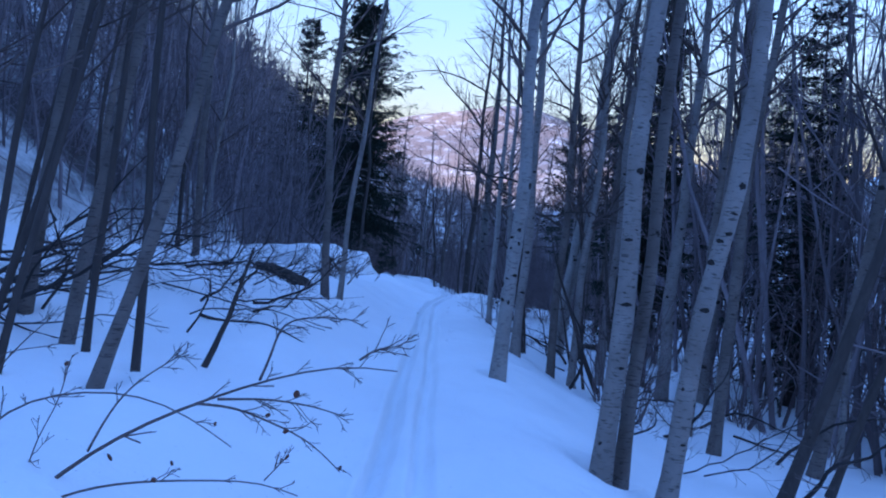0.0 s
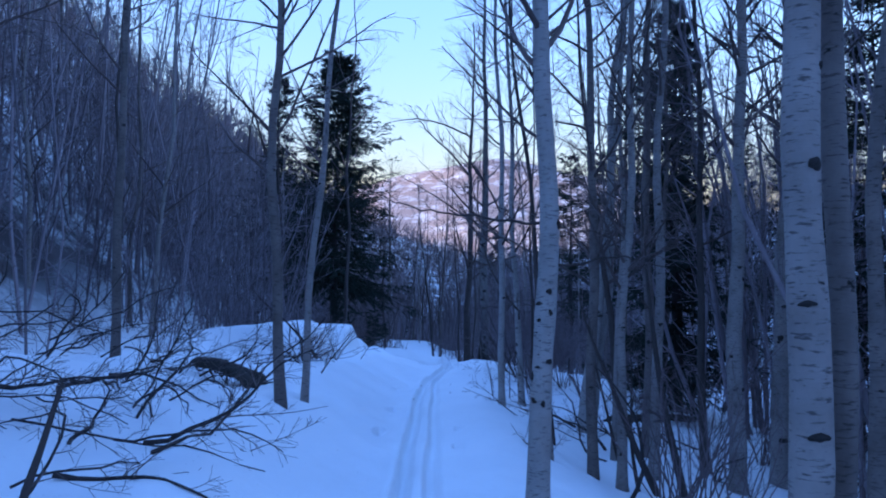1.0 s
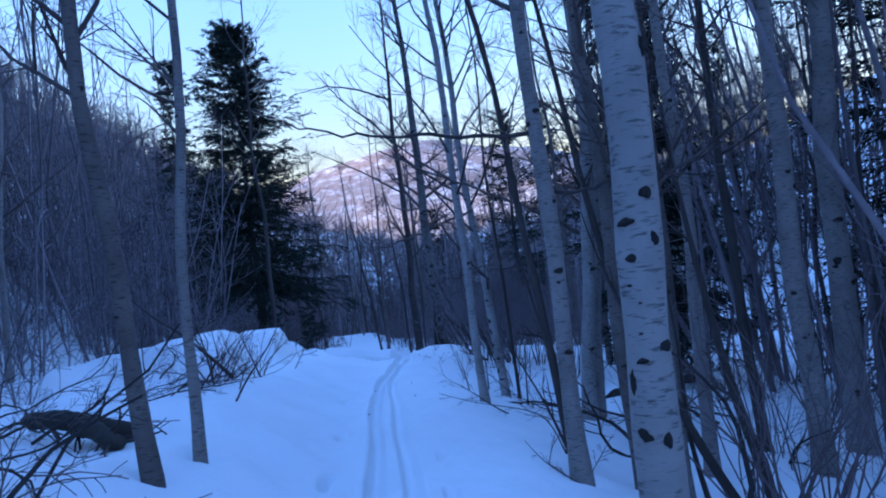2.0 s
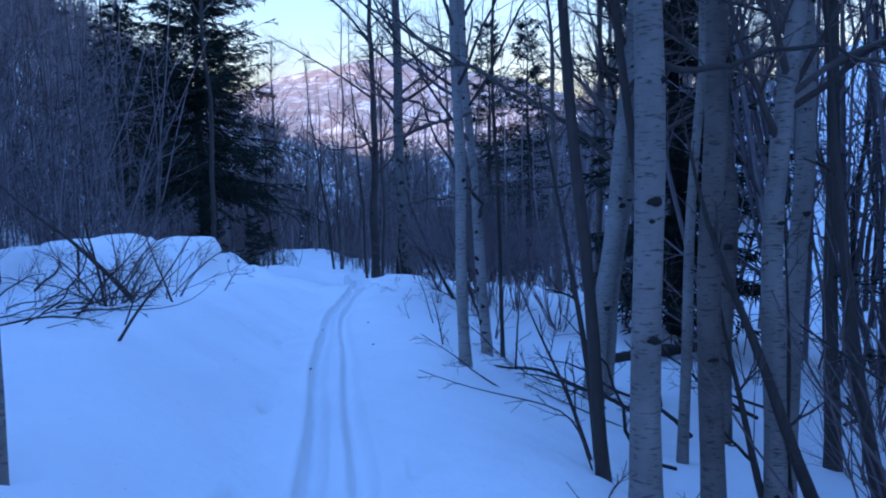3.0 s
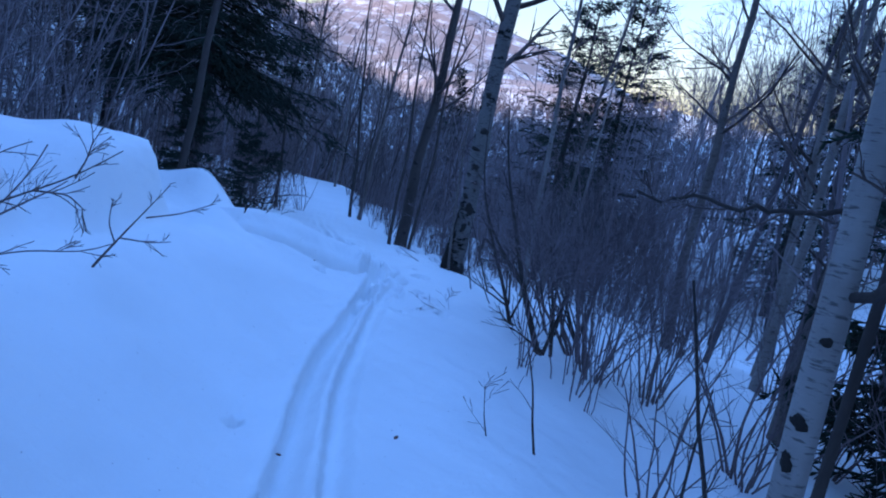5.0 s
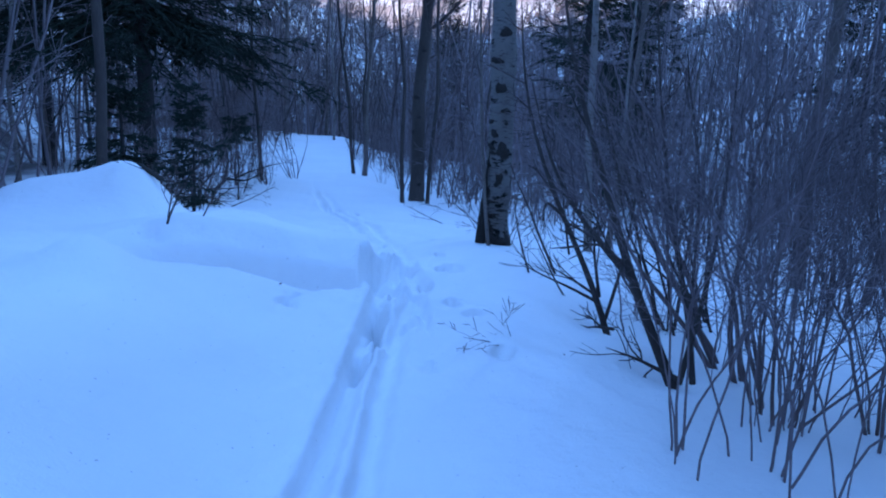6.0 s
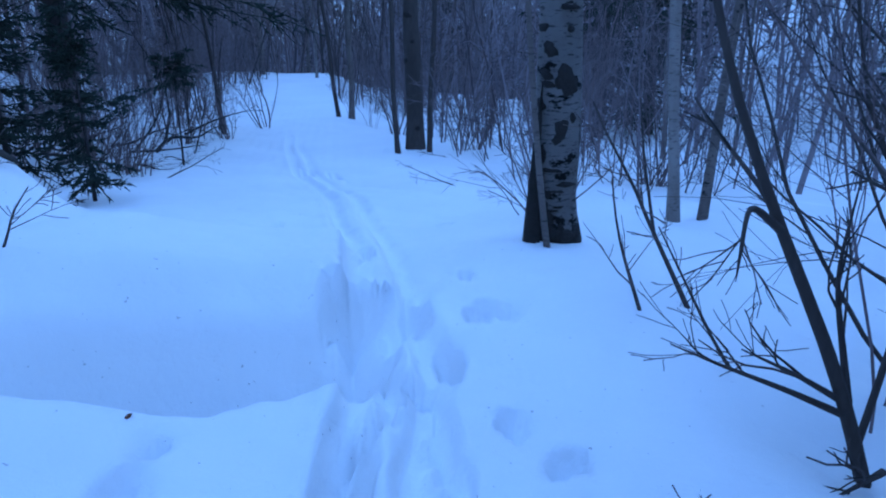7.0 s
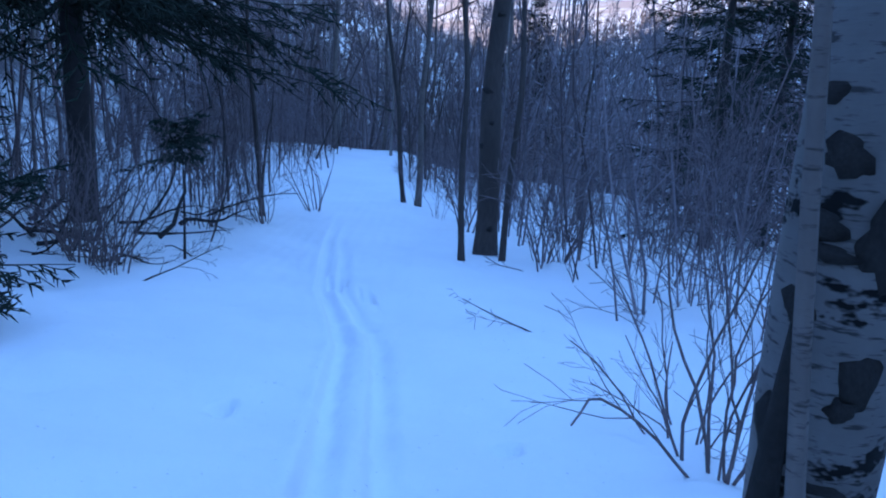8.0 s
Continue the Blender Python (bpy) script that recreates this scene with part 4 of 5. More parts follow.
for i in range(34):
    py = rs.uniform(31.5, 46.5)
    px = trail_x(py) - (1.3 + 0.02 * (46 - py)) - 3.6 * rs.uniform(0, 1) ** 1.3 if i % 3 else trail_x(py) + 1.2 + 3.0 * rs.uniform(0, 1) + (1.2 if py < 34 else 0)
    s = rs.uniform(0.6, 1.0)
    c = copy_thing(TH[i % 3], pose(px, py, height(px, py), 0, 0, rs.uniform(0, 360)))
    c.scale = (s, s, s)


# ---------------------------------------------------------------- brush and dead wood
def leaf_mesh():
    bm = bmesh.new()
    bmesh.ops.create_icosphere(bm, subdivisions=1, radius=1.0)
    for v in bm.verts:
        v.co = Vector((v.co.x * 0.011, v.co.y * 0.005 + 6 * (v.co.x * 0.011) ** 2, v.co.z * 0.014))
    me = bpy.data.meshes.new("dry_leaf")
    bm.to_mesh(me)
    bm.free()
    me.materials.append(LEAF)
    return me


DRY = leaf_mesh()


for lx, ly, turn in ((-0.23, 16.64, 0.4), (0.32, 15.36, 1.9), (0.35, 17.1, 2.5), (-0.95, 14.2, 0.9), (-0.3, 14.3, 1.3), (-0.42, 21.52, 2.2), (0.9, 12.4, 0.2), (1.35, 20.4, 2.8)):
    piece = new("dead_leaf", DRY)
    piece.matrix_world = Matrix.Translation((lx, ly, height(lx, ly) + 0.004)) @ Euler((1.2, 0.3, turn)).to_matrix().to_4x4() @ Matrix.Diagonal((1.3, 1.3, 1.3, 1))
    tagged(piece, "small dry brown leaf lying on the snow", "leaf", "leaves on the snow")


def bare_branch(name, base, lines, r, seed, label, category="branch", leaves=0, twig=0.3, mat=None, count=6):
    """A bare sapling or branch: each line is a stem through a few places, with fine twigs."""
    rng = np.random.default_rng(seed)
    t = thing(name, base, label, category, "bare branches and brush")
    origin = np.array(base)
    groups = []
    for i, line in enumerate(lines):
        p, rd = limb(np.array(line) - origin, r if i == 0 else r * 0.55, 0.0022)
        v, q = tubes([(p, rd, 6)])
        mesh_object("stem", v, q, mat or TWIG, t)
        a = sprout(rng, p, rd, count, 0.25, 0.97, 0.6, twig, 5, 0.6, 0.4, 0.12, 0.01)
        a = (a[0], np.maximum(a[1], 0.0018))
        b = sprout(rng, *a, 3, 0.2, 0.95, 0.6, twig * 0.4, 4, 0.8, 0.6, 0.12, 0.02)
        b = (b[0], np.maximum(b[1], 0.0014))
        groups += [(*a, 4), (*b, 3)]
        for _ in range(leaves):
            at = a[0][rng.integers(len(a[0])), -1]
            lf = new("dry_leaf", DRY)
            lf.parent = t
            lf.matrix_basis = Matrix.Translation(at) @ Euler(rng.uniform(0, 6, 3)).to_matrix().to_4x4()
    v, q = tubes(groups)
    loose(mesh_object("crown", v, q, mat or TWIG, t))
    return t


def upright(y, *pairs):
    """Places (x, z) in one upright plane across the walk, slightly bowed."""
    return [(px, y + 0.03 * math.sin(3 * px + 5 * pz), pz) for px, pz in pairs]


bent = bare_branch("sapling", (-1.57, 2.9, height(-1.57, 2.9)),
                   [upright(2.9, (-1.62, 0.12), (-1.33, 0.39), (-1.11, 0.54), (-0.9, 0.64), (-0.71, 0.73), (-0.52, 0.80), (-0.24, 0.89), (-0.08, 0.86)),
                    upright(2.9, (-0.24, 0.89), (-0.18, 0.94), (-0.07, 0.97)),
                    upright(2.92, (-0.66, 0.75), (-0.61, 0.89), (-0.59, 1.01), (-0.45, 1.05), (-0.26, 1.05)),
                    upright(2.88, (-0.9, 0.64), (-0.74, 0.64), (-0.62, 0.60), (-0.42, 0.53), (-0.28, 0.41)),
                    upright(2.94, (-1.34, 0.39), (-1.29, 0.51), (-1.21, 0.66), (-1.08, 0.77), (-0.98, 0.84)),
                    upright(2.86, (-0.81, 0.67), (-0.6, 0.69), (-0.41, 0.68), (-0.28, 0.65))], 0.011, 401, "bare sapling bent low over the snow with dry leaves", "sapling", 0, 0.17, None, 9)
for lx, lz, big in ((-0.49, 0.72, 1.5), (-1.24, 0.38, 1.5), (-0.98, 0.38, 1.1), (-0.52, 0.56, 1.0), (-0.6, 0.62, 0.9), (-0.28, 0.43, 0.9)):
    lf = new("dry_leaf", DRY)
    lf.parent = bent
    lf.matrix_basis = Matrix.Translation(Vector((lx, 2.9, lz)) - bent.location) @ Euler((0.4 * big, 2 * lx, 5 * lz)).to_matrix().to_4x4() @ Matrix.Diagonal((big, big, big, 1))
bare_branch("sapling", (-1.9, 2.9, height(-1.9, 2.9)),
            [upright(2.9, (-1.95, 0.2), (-1.71, 0.53), (-1.54, 0.62), (-1.33, 0.66), (-1.12, 0.66), (-0.95, 0.60), (-0.74, 0.47)),
             upright(2.93, (-1.64, 0.15), (-1.55, 0.44), (-1.47, 0.59), (-1.45, 0.76))], 0.006, 402, "thin arching bare sapling over the snow", "sapling", 1, 0.15, None, 7)
bare_branch("sapling", (-1.41, 2.8, height(-1.41, 2.8)),
            [upright(2.8, (-1.45, 0.2), (-1.25, 0.30), (-1.0, 0.35), (-0.73, 0.37), (-0.57, 0.38), (-0.43, 0.33)), upright(2.8, (-0.57, 0.38), (-0.53, 0.43), (-0.49, 0.48))], 0.006, 403, "thin bare sapling lying low over the snow", "sapling", 1, 0.12, None, 6)
bare_branch("sapling", (-2.2, 3.3, height(-2.2, 3.3)),
            [upright(3.3, (-2.25, 0.25), (-1.97, 0.61), (-1.86, 0.75), (-1.74, 0.87)), upright(3.3, (-2.2, 0.35), (-1.98, 0.69), (-1.67, 0.75), (-1.57, 0.81))], 0.006, 407, "thin bare sapling beside the track", "sapling", 0, 0.14, None, 5)
bare_branch("sapling", (-1.25, 8.9, height(-1.25, 8.9)),
            [[(-2.0, 8.7, 0.36), (-1.75, 8.7, 0.52), (-1.4, 8.72, 0.53), (-1.1, 8.75, 0.55), (-0.85, 8.8, 0.6)], [(-1.5, 8.5, 0.25), (-1.2, 8.55, 0.36), (-0.9, 8.6, 0.5)]], 0.008, 404, "thin bare branch reaching over the snow", "branch", 0, 0.25)


bare_branch("charred_stump", (1.29, 23.2, height(1.29, 23.2)), [[(1.29, 23.22, -0.5), (1.295, 23.22, -0.2), (1.31, 23.24, 0.15), (1.345, 23.27, 0.6)]], 0.062, 480, "charred black stump leaning against the old aspen", "stump", 0, 0.05, BLACK, 1)
bare_branch("sapling", (1.37, 23.1, height(1.37, 23.1)), [[(1.38, 23.1, -0.45), (1.34, 23.1, -0.3), (1.28, 23.1, 0.3), (1.21, 23.1, 0.95), (1.15, 23.1, 2.0), (1.05, 23.1, 3.4)]], 0.020, 481, "thin grey sapling in front of the old aspen", "sapling", 0, 0.4, GREY, 4)


def brush_pile(cx, cy, rx, ry, count, seed, label, long=(0.9, 2.2), thick=(0.008, 0.028), heading=(1.0, 0.2), tall=0.6):
    """Fallen and leaning branches heaped on the snow; each branch is a part."""
    rng = np.random.default_rng(seed)
    t = thing("brush_pile", (cx, cy, height(cx, cy)), label, "brush", "bare branches and brush")
    zero = height(cx, cy)
    groups = []
    for _ in range(count):
        sx, sy = rng.uniform(-rx, rx), rng.uniform(-ry, ry)
        at = np.array([[sx, sy, height(cx + sx, cy + sy) - zero + rng.uniform(-0.08, 0.16 * tall)]])
        a = rng.normal(0, 0.7)
        way = np.array([[heading[0] * math.cos(a) - heading[1] * math.sin(a), heading[0] * math.sin(a) + heading[1] * math.cos(a), rng.uniform(-0.1, 0.95)]])
        p, rd = grow(rng, at, way, rng.uniform(*long), rng.uniform(*thick), 0.004, 10, 0.2, -0.03)
        ground_z = land(p[..., 0] + cx, p[..., 1] + cy) - zero
        p[..., 2] = np.maximum(p[..., 2], ground_z + 0.01)
        v, q = tubes([(p, rd, 6)])
        mesh_object("branch", v, q, DEAD, t)
        b = sprout(rng, p, rd, 9, 0.2, 0.97, 0.8, 0.42, 5, 0.45, 0.35, 0.16, 0.02)
        c = sprout(rng, *b, 4, 0.2, 0.95, 0.7, 0.18, 3, 0.7, 0.6, 0.14, 0.0)
        groups += [(b[0], np.maximum(b[1], 0.002), 3), (c[0], np.maximum(c[1], 0.0016), 3)]
    v, q = tubes(groups)
    loose(mesh_object("crown", v, q, TWIG, t))
    return t


bare_branch("shrub", (1.92, 21.22, height(1.92, 21.22)),
            [[(1.92, 21.22, -0.50), (1.82, 21.22, -0.20), (1.65, 21.22, 0.12), (1.50, 21.24, 0.40), (1.37, 21.26, 0.68), (1.25, 21.26, 0.98), (1.18, 21.26, 1.22), (1.12, 21.26, 1.86)],
             [(1.81, 21.22, -0.19), (1.62, 21.22, -0.07), (1.42, 21.20, 0.04)],
             [(1.83, 21.22, -0.24), (1.62, 21.25, -0.14), (1.40, 21.28, -0.05), (1.25, 21.30, 0.02)],
             [(1.84, 21.26, -0.21), (1.80, 21.30, 0.03), (1.78, 21.34, 0.18), (1.84, 21.38, 0.50)],
             [(1.50, 21.22, 0.39), (1.37, 21.18, 0.49), (1.35, 21.16, 0.29)],
             [(1.94, 21.18, -0.42), (1.76, 21.06, -0.36), (1.58, 20.98, -0.35)],
             [(1.90, 21.26, -0.38), (2.04, 21.34, 0.10), (2.08, 21.38, 0.66), (2.00, 21.42, 1.30)]], 0.025, 405, "dark alder shrub with one stout leaning stem", "shrub", 0, 0.42, DARK, 5)
bare_branch("shrub", (2.08, 20.45, height(2.08, 20.45)),
            [[(2.08, 20.45, -0.55), (1.87, 20.45, -0.12), (1.71, 20.45, 0.16), (1.61, 20.45, 0.49), (1.54, 20.45, 0.67), (1.39, 20.45, 0.99), (1.26, 20.45, 1.36), (1.12, 20.45, 2.05)],
             [(1.77, 20.45, 0.11), (1.53, 20.41, 0.35), (1.34, 20.41, 0.56), (1.17, 20.41, 0.83), (1.04, 20.41, 1.25)],
             [(2.20, 20.45, -0.51), (2.14, 20.49, -0.06), (1.98, 20.49, 0.39), (1.86, 20.49, 0.88), (1.78, 20.49, 1.29), (1.68, 20.49, 1.97)],
             [(2.11, 20.45, -0.51), (2.21, 20.45, 0.13), (2.24, 20.45, 0.65), (2.20, 20.45, 1.57)],
             [(2.10, 20.41, -0.47), (1.76, 20.33, -0.29), (1.56, 20.29, -0.21)]], 0.036, 406, "stout alder shrub with dark leaning stems", "shrub", 0, 0.5, DARK, 6)
# dark leaning stems and low shoots among the aspens
for k, line in enumerate(([(2.85, 11.4, -0.98), (2.69, 11.4, -0.63), (2.47, 11.4, -0.24), (2.35, 11.4, 0.18), (2.24, 11.4, 0.46), (2.06, 11.4, 0.84), (1.88, 11.4, 1.24), (1.75, 11.4, 1.9)],
                          [(3.16, 11.45, -1.05), (3.04, 11.45, -0.4), (2.92, 11.45, -0.1), (2.84, 11.45, 0.44), (2.77, 11.45, 0.97), (2.68, 11.45, 1.7), (2.6, 11.5, 3.2)],
                          [(2.48, 11.5, -0.95), (2.27, 11.5, -0.24), (2.19, 11.5, 0.17), (2.05, 11.5, 0.67), (1.95, 11.5, 1.3)],
                          [(2.62, 11.55, -0.97), (2.52, 11.55, -0.44), (2.48, 11.55, -0.1), (2.52, 11.55, 0.3), (2.5, 11.6, 1.2)],
                          [(1.66, 12.4, -0.55), (1.48, 12.4, 0.02), (1.34, 12.4, 0.32), (1.23, 12.4, 0.56), (1.1, 12.4, 0.9)],
                          [(1.70, 12.45, -0.55), (1.62, 12.4, 0.24), (1.53, 12.4, 0.72), (1.43, 12.4, 1.28), (1.33, 12.4, 1.84), (1.2, 12.4, 2.6)])):
    bare_branch("sapling", (line[0][0], line[0][1], height(line[0][0], line[0][1])), [line], (0.05, 0.055, 0.03, 0.028, 0.018, 0.026)[k], 460 + k, "dark bare stem leaning among aspens", "sapling", 0, 0.4, DARK, 5)
bare_branch("sapling", (1.36, 10.85, height(1.36, 10.85)), [[(1.38, 10.85, -0.32), (1.19, 10.8, -0.18), (1.04, 10.8, -0.05), (0.92, 10.8, 0.12)], [(1.37, 10.85, -0.25), (1.5, 10.82, -0.07), (1.58, 10.8, 0.05)],
            [(1.08, 10.8, -0.08), (1.12, 10.8, 0.05), (1.21, 10.8, 0.14)]], 0.008, 470, "thin curved shoot at the foot of an aspen", "sapling", 0, 0.15)
bare_branch("branch", (1.5, 12.1, height(1.5, 12.1)), [[(1.55, 12.15, -0.42), (1.37, 12.0, 0.05), (0.98, 12.0, 0.16), (0.69, 12.0, 0.24), (0.42, 12.0, 0.36)]], 0.008, 471, "thin bare branch reaching over the snow", "branch", 0, 0.25)
bare_branch("sapling", (-1.68, 13.45, height(-1.68, 13.45)),
            [[(-1.72, 13.45, 0.28), (-1.51, 13.45, 0.61), (-1.26, 13.45, 0.89), (-1.14, 13.45, 1.11), (-1.05, 13.45, 1.22)], [(-1.62, 13.45, 0.48), (-1.54, 13.5, 0.71), (-1.44, 13.5, 0.87)]], 0.015, 482,
            "straight thin dark stem leaning out of the snow", "sapling", 0, 0.14, DARK, 4)
bare_branch("sapling", (-2.3, 13.6, height(-2.3, 13.6)),
            [[(-2.45, 13.65, 0.45), (-2.25, 13.6, 0.61), (-1.98, 13.6, 0.60), (-1.74, 13.6, 0.57), (-1.34, 13.6, 0.56), (-1.15, 13.6, 0.6), (-1.02, 13.6, 0.7), (-0.98, 13.6, 0.78)],
             [(-2.4, 13.6, 0.42), (-2.03, 13.5, 0.51), (-1.85, 13.5, 0.54), (-1.6, 13.5, 0.62)]], 0.008, 483, "thin bare sapling arching low over the snow", "sapling", 0, 0.12, TWIG, 3)
bare_branch("branch", (-2.11, 15.3, height(-2.11, 15.3)),
            [[(-2.05, 15.3, 0.42), (-2.29, 15.3, 0.72), (-2.45, 15.3, 0.87), (-2.66, 15.3, 1.12), (-2.95, 15.3, 1.3), (-3.3, 15.3, 1.7)], [(-2.54, 15.3, 0.96), (-2.55, 15.28, 0.45)], [(-2.32, 15.3, 0.76), (-2.30, 15.28, 0.4)]],
            0.03, 484, "stout dark broken branch propped on the snow", "branch", 0, 0.35, DARK, 3)
bare_branch("sapling", (-3.0, 15.6, height(-3.0, 15.6)),
            [[(-3.2, 15.6, 0.25), (-2.97, 15.6, 0.42), (-2.66, 15.6, 0.61), (-2.35, 15.6, 0.75), (-2.12, 15.6, 0.68), (-1.8, 15.6, 0.6)], [(-3.1, 15.5, 0.3), (-2.71, 15.5, 0.54), (-2.44, 15.5, 0.65), (-2.0, 15.5, 0.82)],
             [(-3.1, 15.4, 0.3), (-2.7, 15.4, 0.45), (-2.3, 15.4, 0.5), (-1.9, 15.35, 0.48)]], 0.011, 485, "low spreading bare sapling over the snow", "sapling", 0, 0.3, SHRUB, 6)
brush_pile(-3.3, 7.3, 1.4, 1.2, 25, 411, "tangle of dark fallen branches half covered by snow", (0.9, 2.3), (0.008, 0.027), tall=1.6)
brush_pile(-2.9, 8.9, 0.9, 0.8, 16, 412, "heap of dead twigs and branches on the snow", (0.6, 1.4), (0.006, 0.018))
brush_pile(-4.4, 6.4, 0.9, 1.2, 18, 413, "tangle of dark fallen branches half covered by snow", (1.0, 2.4), (0.010, 0.03), tall=1.8)
brush_pile(-3.7, 10.9, 0.9, 1.0, 15, 419, "dead branches and twigs sticking out of the snow bank", (0.7, 1.6), (0.006, 0.02), tall=1.2)
brush_pile(3.1, 8.3, 1.2, 2.2, 14, 414, "dark fallen branches among aspen stems beside the track", (0.8, 1.9), heading=(0.6, -0.8))
brush_pile(3.4, 13.5, 1.2, 1.6, 10, 415, "dark fallen branches among aspen stems", (0.8, 1.9), heading=(-0.5, 0.8))
bare_branch("sapling", (-1.55, 17.77, height(-1.55, 17.77)),
            [upright(17.77, (-1.60, 0.07), (-1.55, 0.17), (-1.41, 0.39), (-1.29, 0.58), (-1.19, 0.75)), upright(17.77, (-1.41, 0.39), (-1.23, 0.40), (-1.12, 0.43)),
             upright(17.77, (-1.28, 0.54), (-1.10, 0.60), (-0.92, 0.70)), upright(17.77, (-1.43, 0.35), (-1.48, 0.46), (-1.48, 0.58))], 0.010, 486, "thin dark forked stem leaning out of the snow", "sapling", 0, 0.16, TWIG, 4)
bare_branch("sapling", (-1.95, 16.5, height(-1.95, 16.5)),
            [upright(16.5, (-1.95, 0.30), (-1.63, 0.62), (-1.53, 0.70), (-1.39, 0.78), (-1.25, 0.86), (-1.16, 0.95), (-1.09, 1.01)), upright(16.5, (-1.25, 0.86), (-1.22, 0.95), (-1.21, 1.03)),
             upright(16.5, (-1.39, 0.78), (-1.26, 0.79), (-1.19, 0.74)), upright(16.5, (-1.88, 0.34), (-1.60, 0.44), (-1.50, 0.49), (-1.36, 0.55), (-1.28, 0.56), (-1.16, 0.56), (-1.06, 0.63)),
             upright(16.5, (-1.85, 0.45), (-1.61, 0.84), (-1.52, 0.92), (-1.43, 0.97))], 0.009, 487, "low bare sapling with fine twigs spreading over the snow", "sapling", 0, 0.2, TWIG, 6)
brush_pile(-3.7, 30.6, 1.3, 1.0, 24, 417, "dark dead branches heaped at the foot of a spruce", (0.9, 2.0), (0.010, 0.030), tall=1.4)
brush_pile(-3.0, 28.9, 0.7, 0.6, 9, 418, "dark dead twigs sticking out of the snow", (0.6, 1.3), (0.006, 0.016))
brush_pile(-3.0, 14.9, 0.7, 0.9, 11, 416, "long drooping bare branches above the snow", (0.8, 1.4), (0.006, 0.014), tall=0.8)


def log(ax, ay, bx, by, r, seed, label):
    """A rotten trunk with a broken end and branch stubs, half sunk in snow."""
    rng = np.random.default_rng(seed)
    t = thing("fallen_log", (ax, ay, height(ax, ay)), label, "log")
    zb = height(bx, by) - height(ax, ay)
    p, rd = limb([(0, 0, 0.14), ((bx - ax) * 0.5, (by - ay) * 0.5, 0.5 * zb + 0.15), (bx - ax, by - ay, zb + 0.02)], r * 0.6, r, 30)
    rd[:, 0], rd[:, 1], rd[:, -1], rd[:, -2], rd[:, -3] = 0.01, 0.5 * rd[:, 1], 0.01, 0.45 * rd[:, -2], 0.8 * rd[:, -3]
    v, q = tubes([(p, rd, 18)])
    u = v.reshape(30, 18, 3)
    axis = p[0][:, None, :]
    lump = 1 + 0.26 * wav(u[..., 0] + u[..., 2], u[..., 1] - u[..., 2], 0.6, seed) + 0.08 * wav(u[..., 0] - u[..., 2], u[..., 1], 0.11, seed) + 0.05 * rng.normal(size=(30, 18))
    v = (axis + (u - axis) * lump[..., None]).reshape(-1, 3)
    mesh_object("trunk", v, q, ROT, t)
    s = sprout(rng, p, rd, 10, 0.1, 0.95, 1.0, 0.65, 5, 0.2, 0.4, 0.1, 0.05)
    for i in range(len(s[0])):
        v, q = tubes([(s[0][i:i + 1], s[1][i:i + 1], 5)])
        mesh_object("branch_stub", v, q, DARK, t)
    return t


log(-3.05, 11.75, -2.05, 11.6, 0.10, 421, "dark rotten log with broken branch stubs in the snow")
log(-2.62, 11.65, -2.08, 11.2, 0.085, 423, "short dark forked piece of a rotten log in the snow")
log(-2.0, 24.62, -2.6, 24.8, 0.034, 424, "dark broken log end poking out of a snow mound")
log(5.6, 17.6, 3.3, 16.5, 0.095, 422, "dark fallen trunk lying among spruce and aspens")

for sx, sy, way, ln, rr, sd in ((-2.27, 15.2, (-0.05, 0, 1), 1.0, 0.02, 434),
                                (-1.38, 22.28, (0.35, 0, 1), 0.85, 0.011, 435), (-1.40, 22.35, (0.1, 0.1, 1), 0.7, 0.008, 436), (-1.14, 22.48, (0.7, 0, 1), 0.45, 0.008, 437), (1.55, 22.28, (-0.35, 0.2, 1), 0.75, 0.011, 438),
                                (1.81, 22.28, (-0.45, 0.2, 1), 1.2, 0.014, 439), (1.72, 21.75, (-0.7, 0.2, 1), 0.8, 0.009, 440), (2.6, 24.5, (-0.2, 0, 1), 1.2, 0.016, 441), (0.94, 17.45, (-0.3, 0, 1), 0.45, 0.006, 442),
                                (1.25, 17.5, (-0.3, 0.1, 1), 0.9, 0.010, 443), (1.09, 15.5, (-0.15, 0, 1), 0.75, 0.011, 444), (1.45, 16.1, (-0.05, 0, 1), 1.1, 0.012, 445), (1.69, 16.1, (-0.2, 0.1, 1), 1.7, 0.016, 446),
                                (-1.75, 15.6, (-0.4, 0.2, 1), 0.9, 0.014, 447), (1.25, 13.9, (-0.9, -0.3, 0.5), 1.0, 0.009, 449), (1.85, 15.2, (0.2, 0, 1), 1.2, 0.014, 450),
                                (1.31, 26.95, (-0.7, 0, 0.3), 0.7, 0.008, 451), (-1.9, 27.9, (0.9, 0.3, 0.4), 0.9, 0.010, 452), (-2.13, 30.4, (0.4, 0, 1), 1.4, 0.014, 453), (0.98, 20.57, (-0.9, 0, 0.25), 0.4, 0.005, 457), (1.06, 20.63, (-0.3, 0.1, 0.6), 0.28, 0.004, 458)):
    stem(sx, sy, way, ln, rr, sd, label="thin dark bare stem rising from the snow")

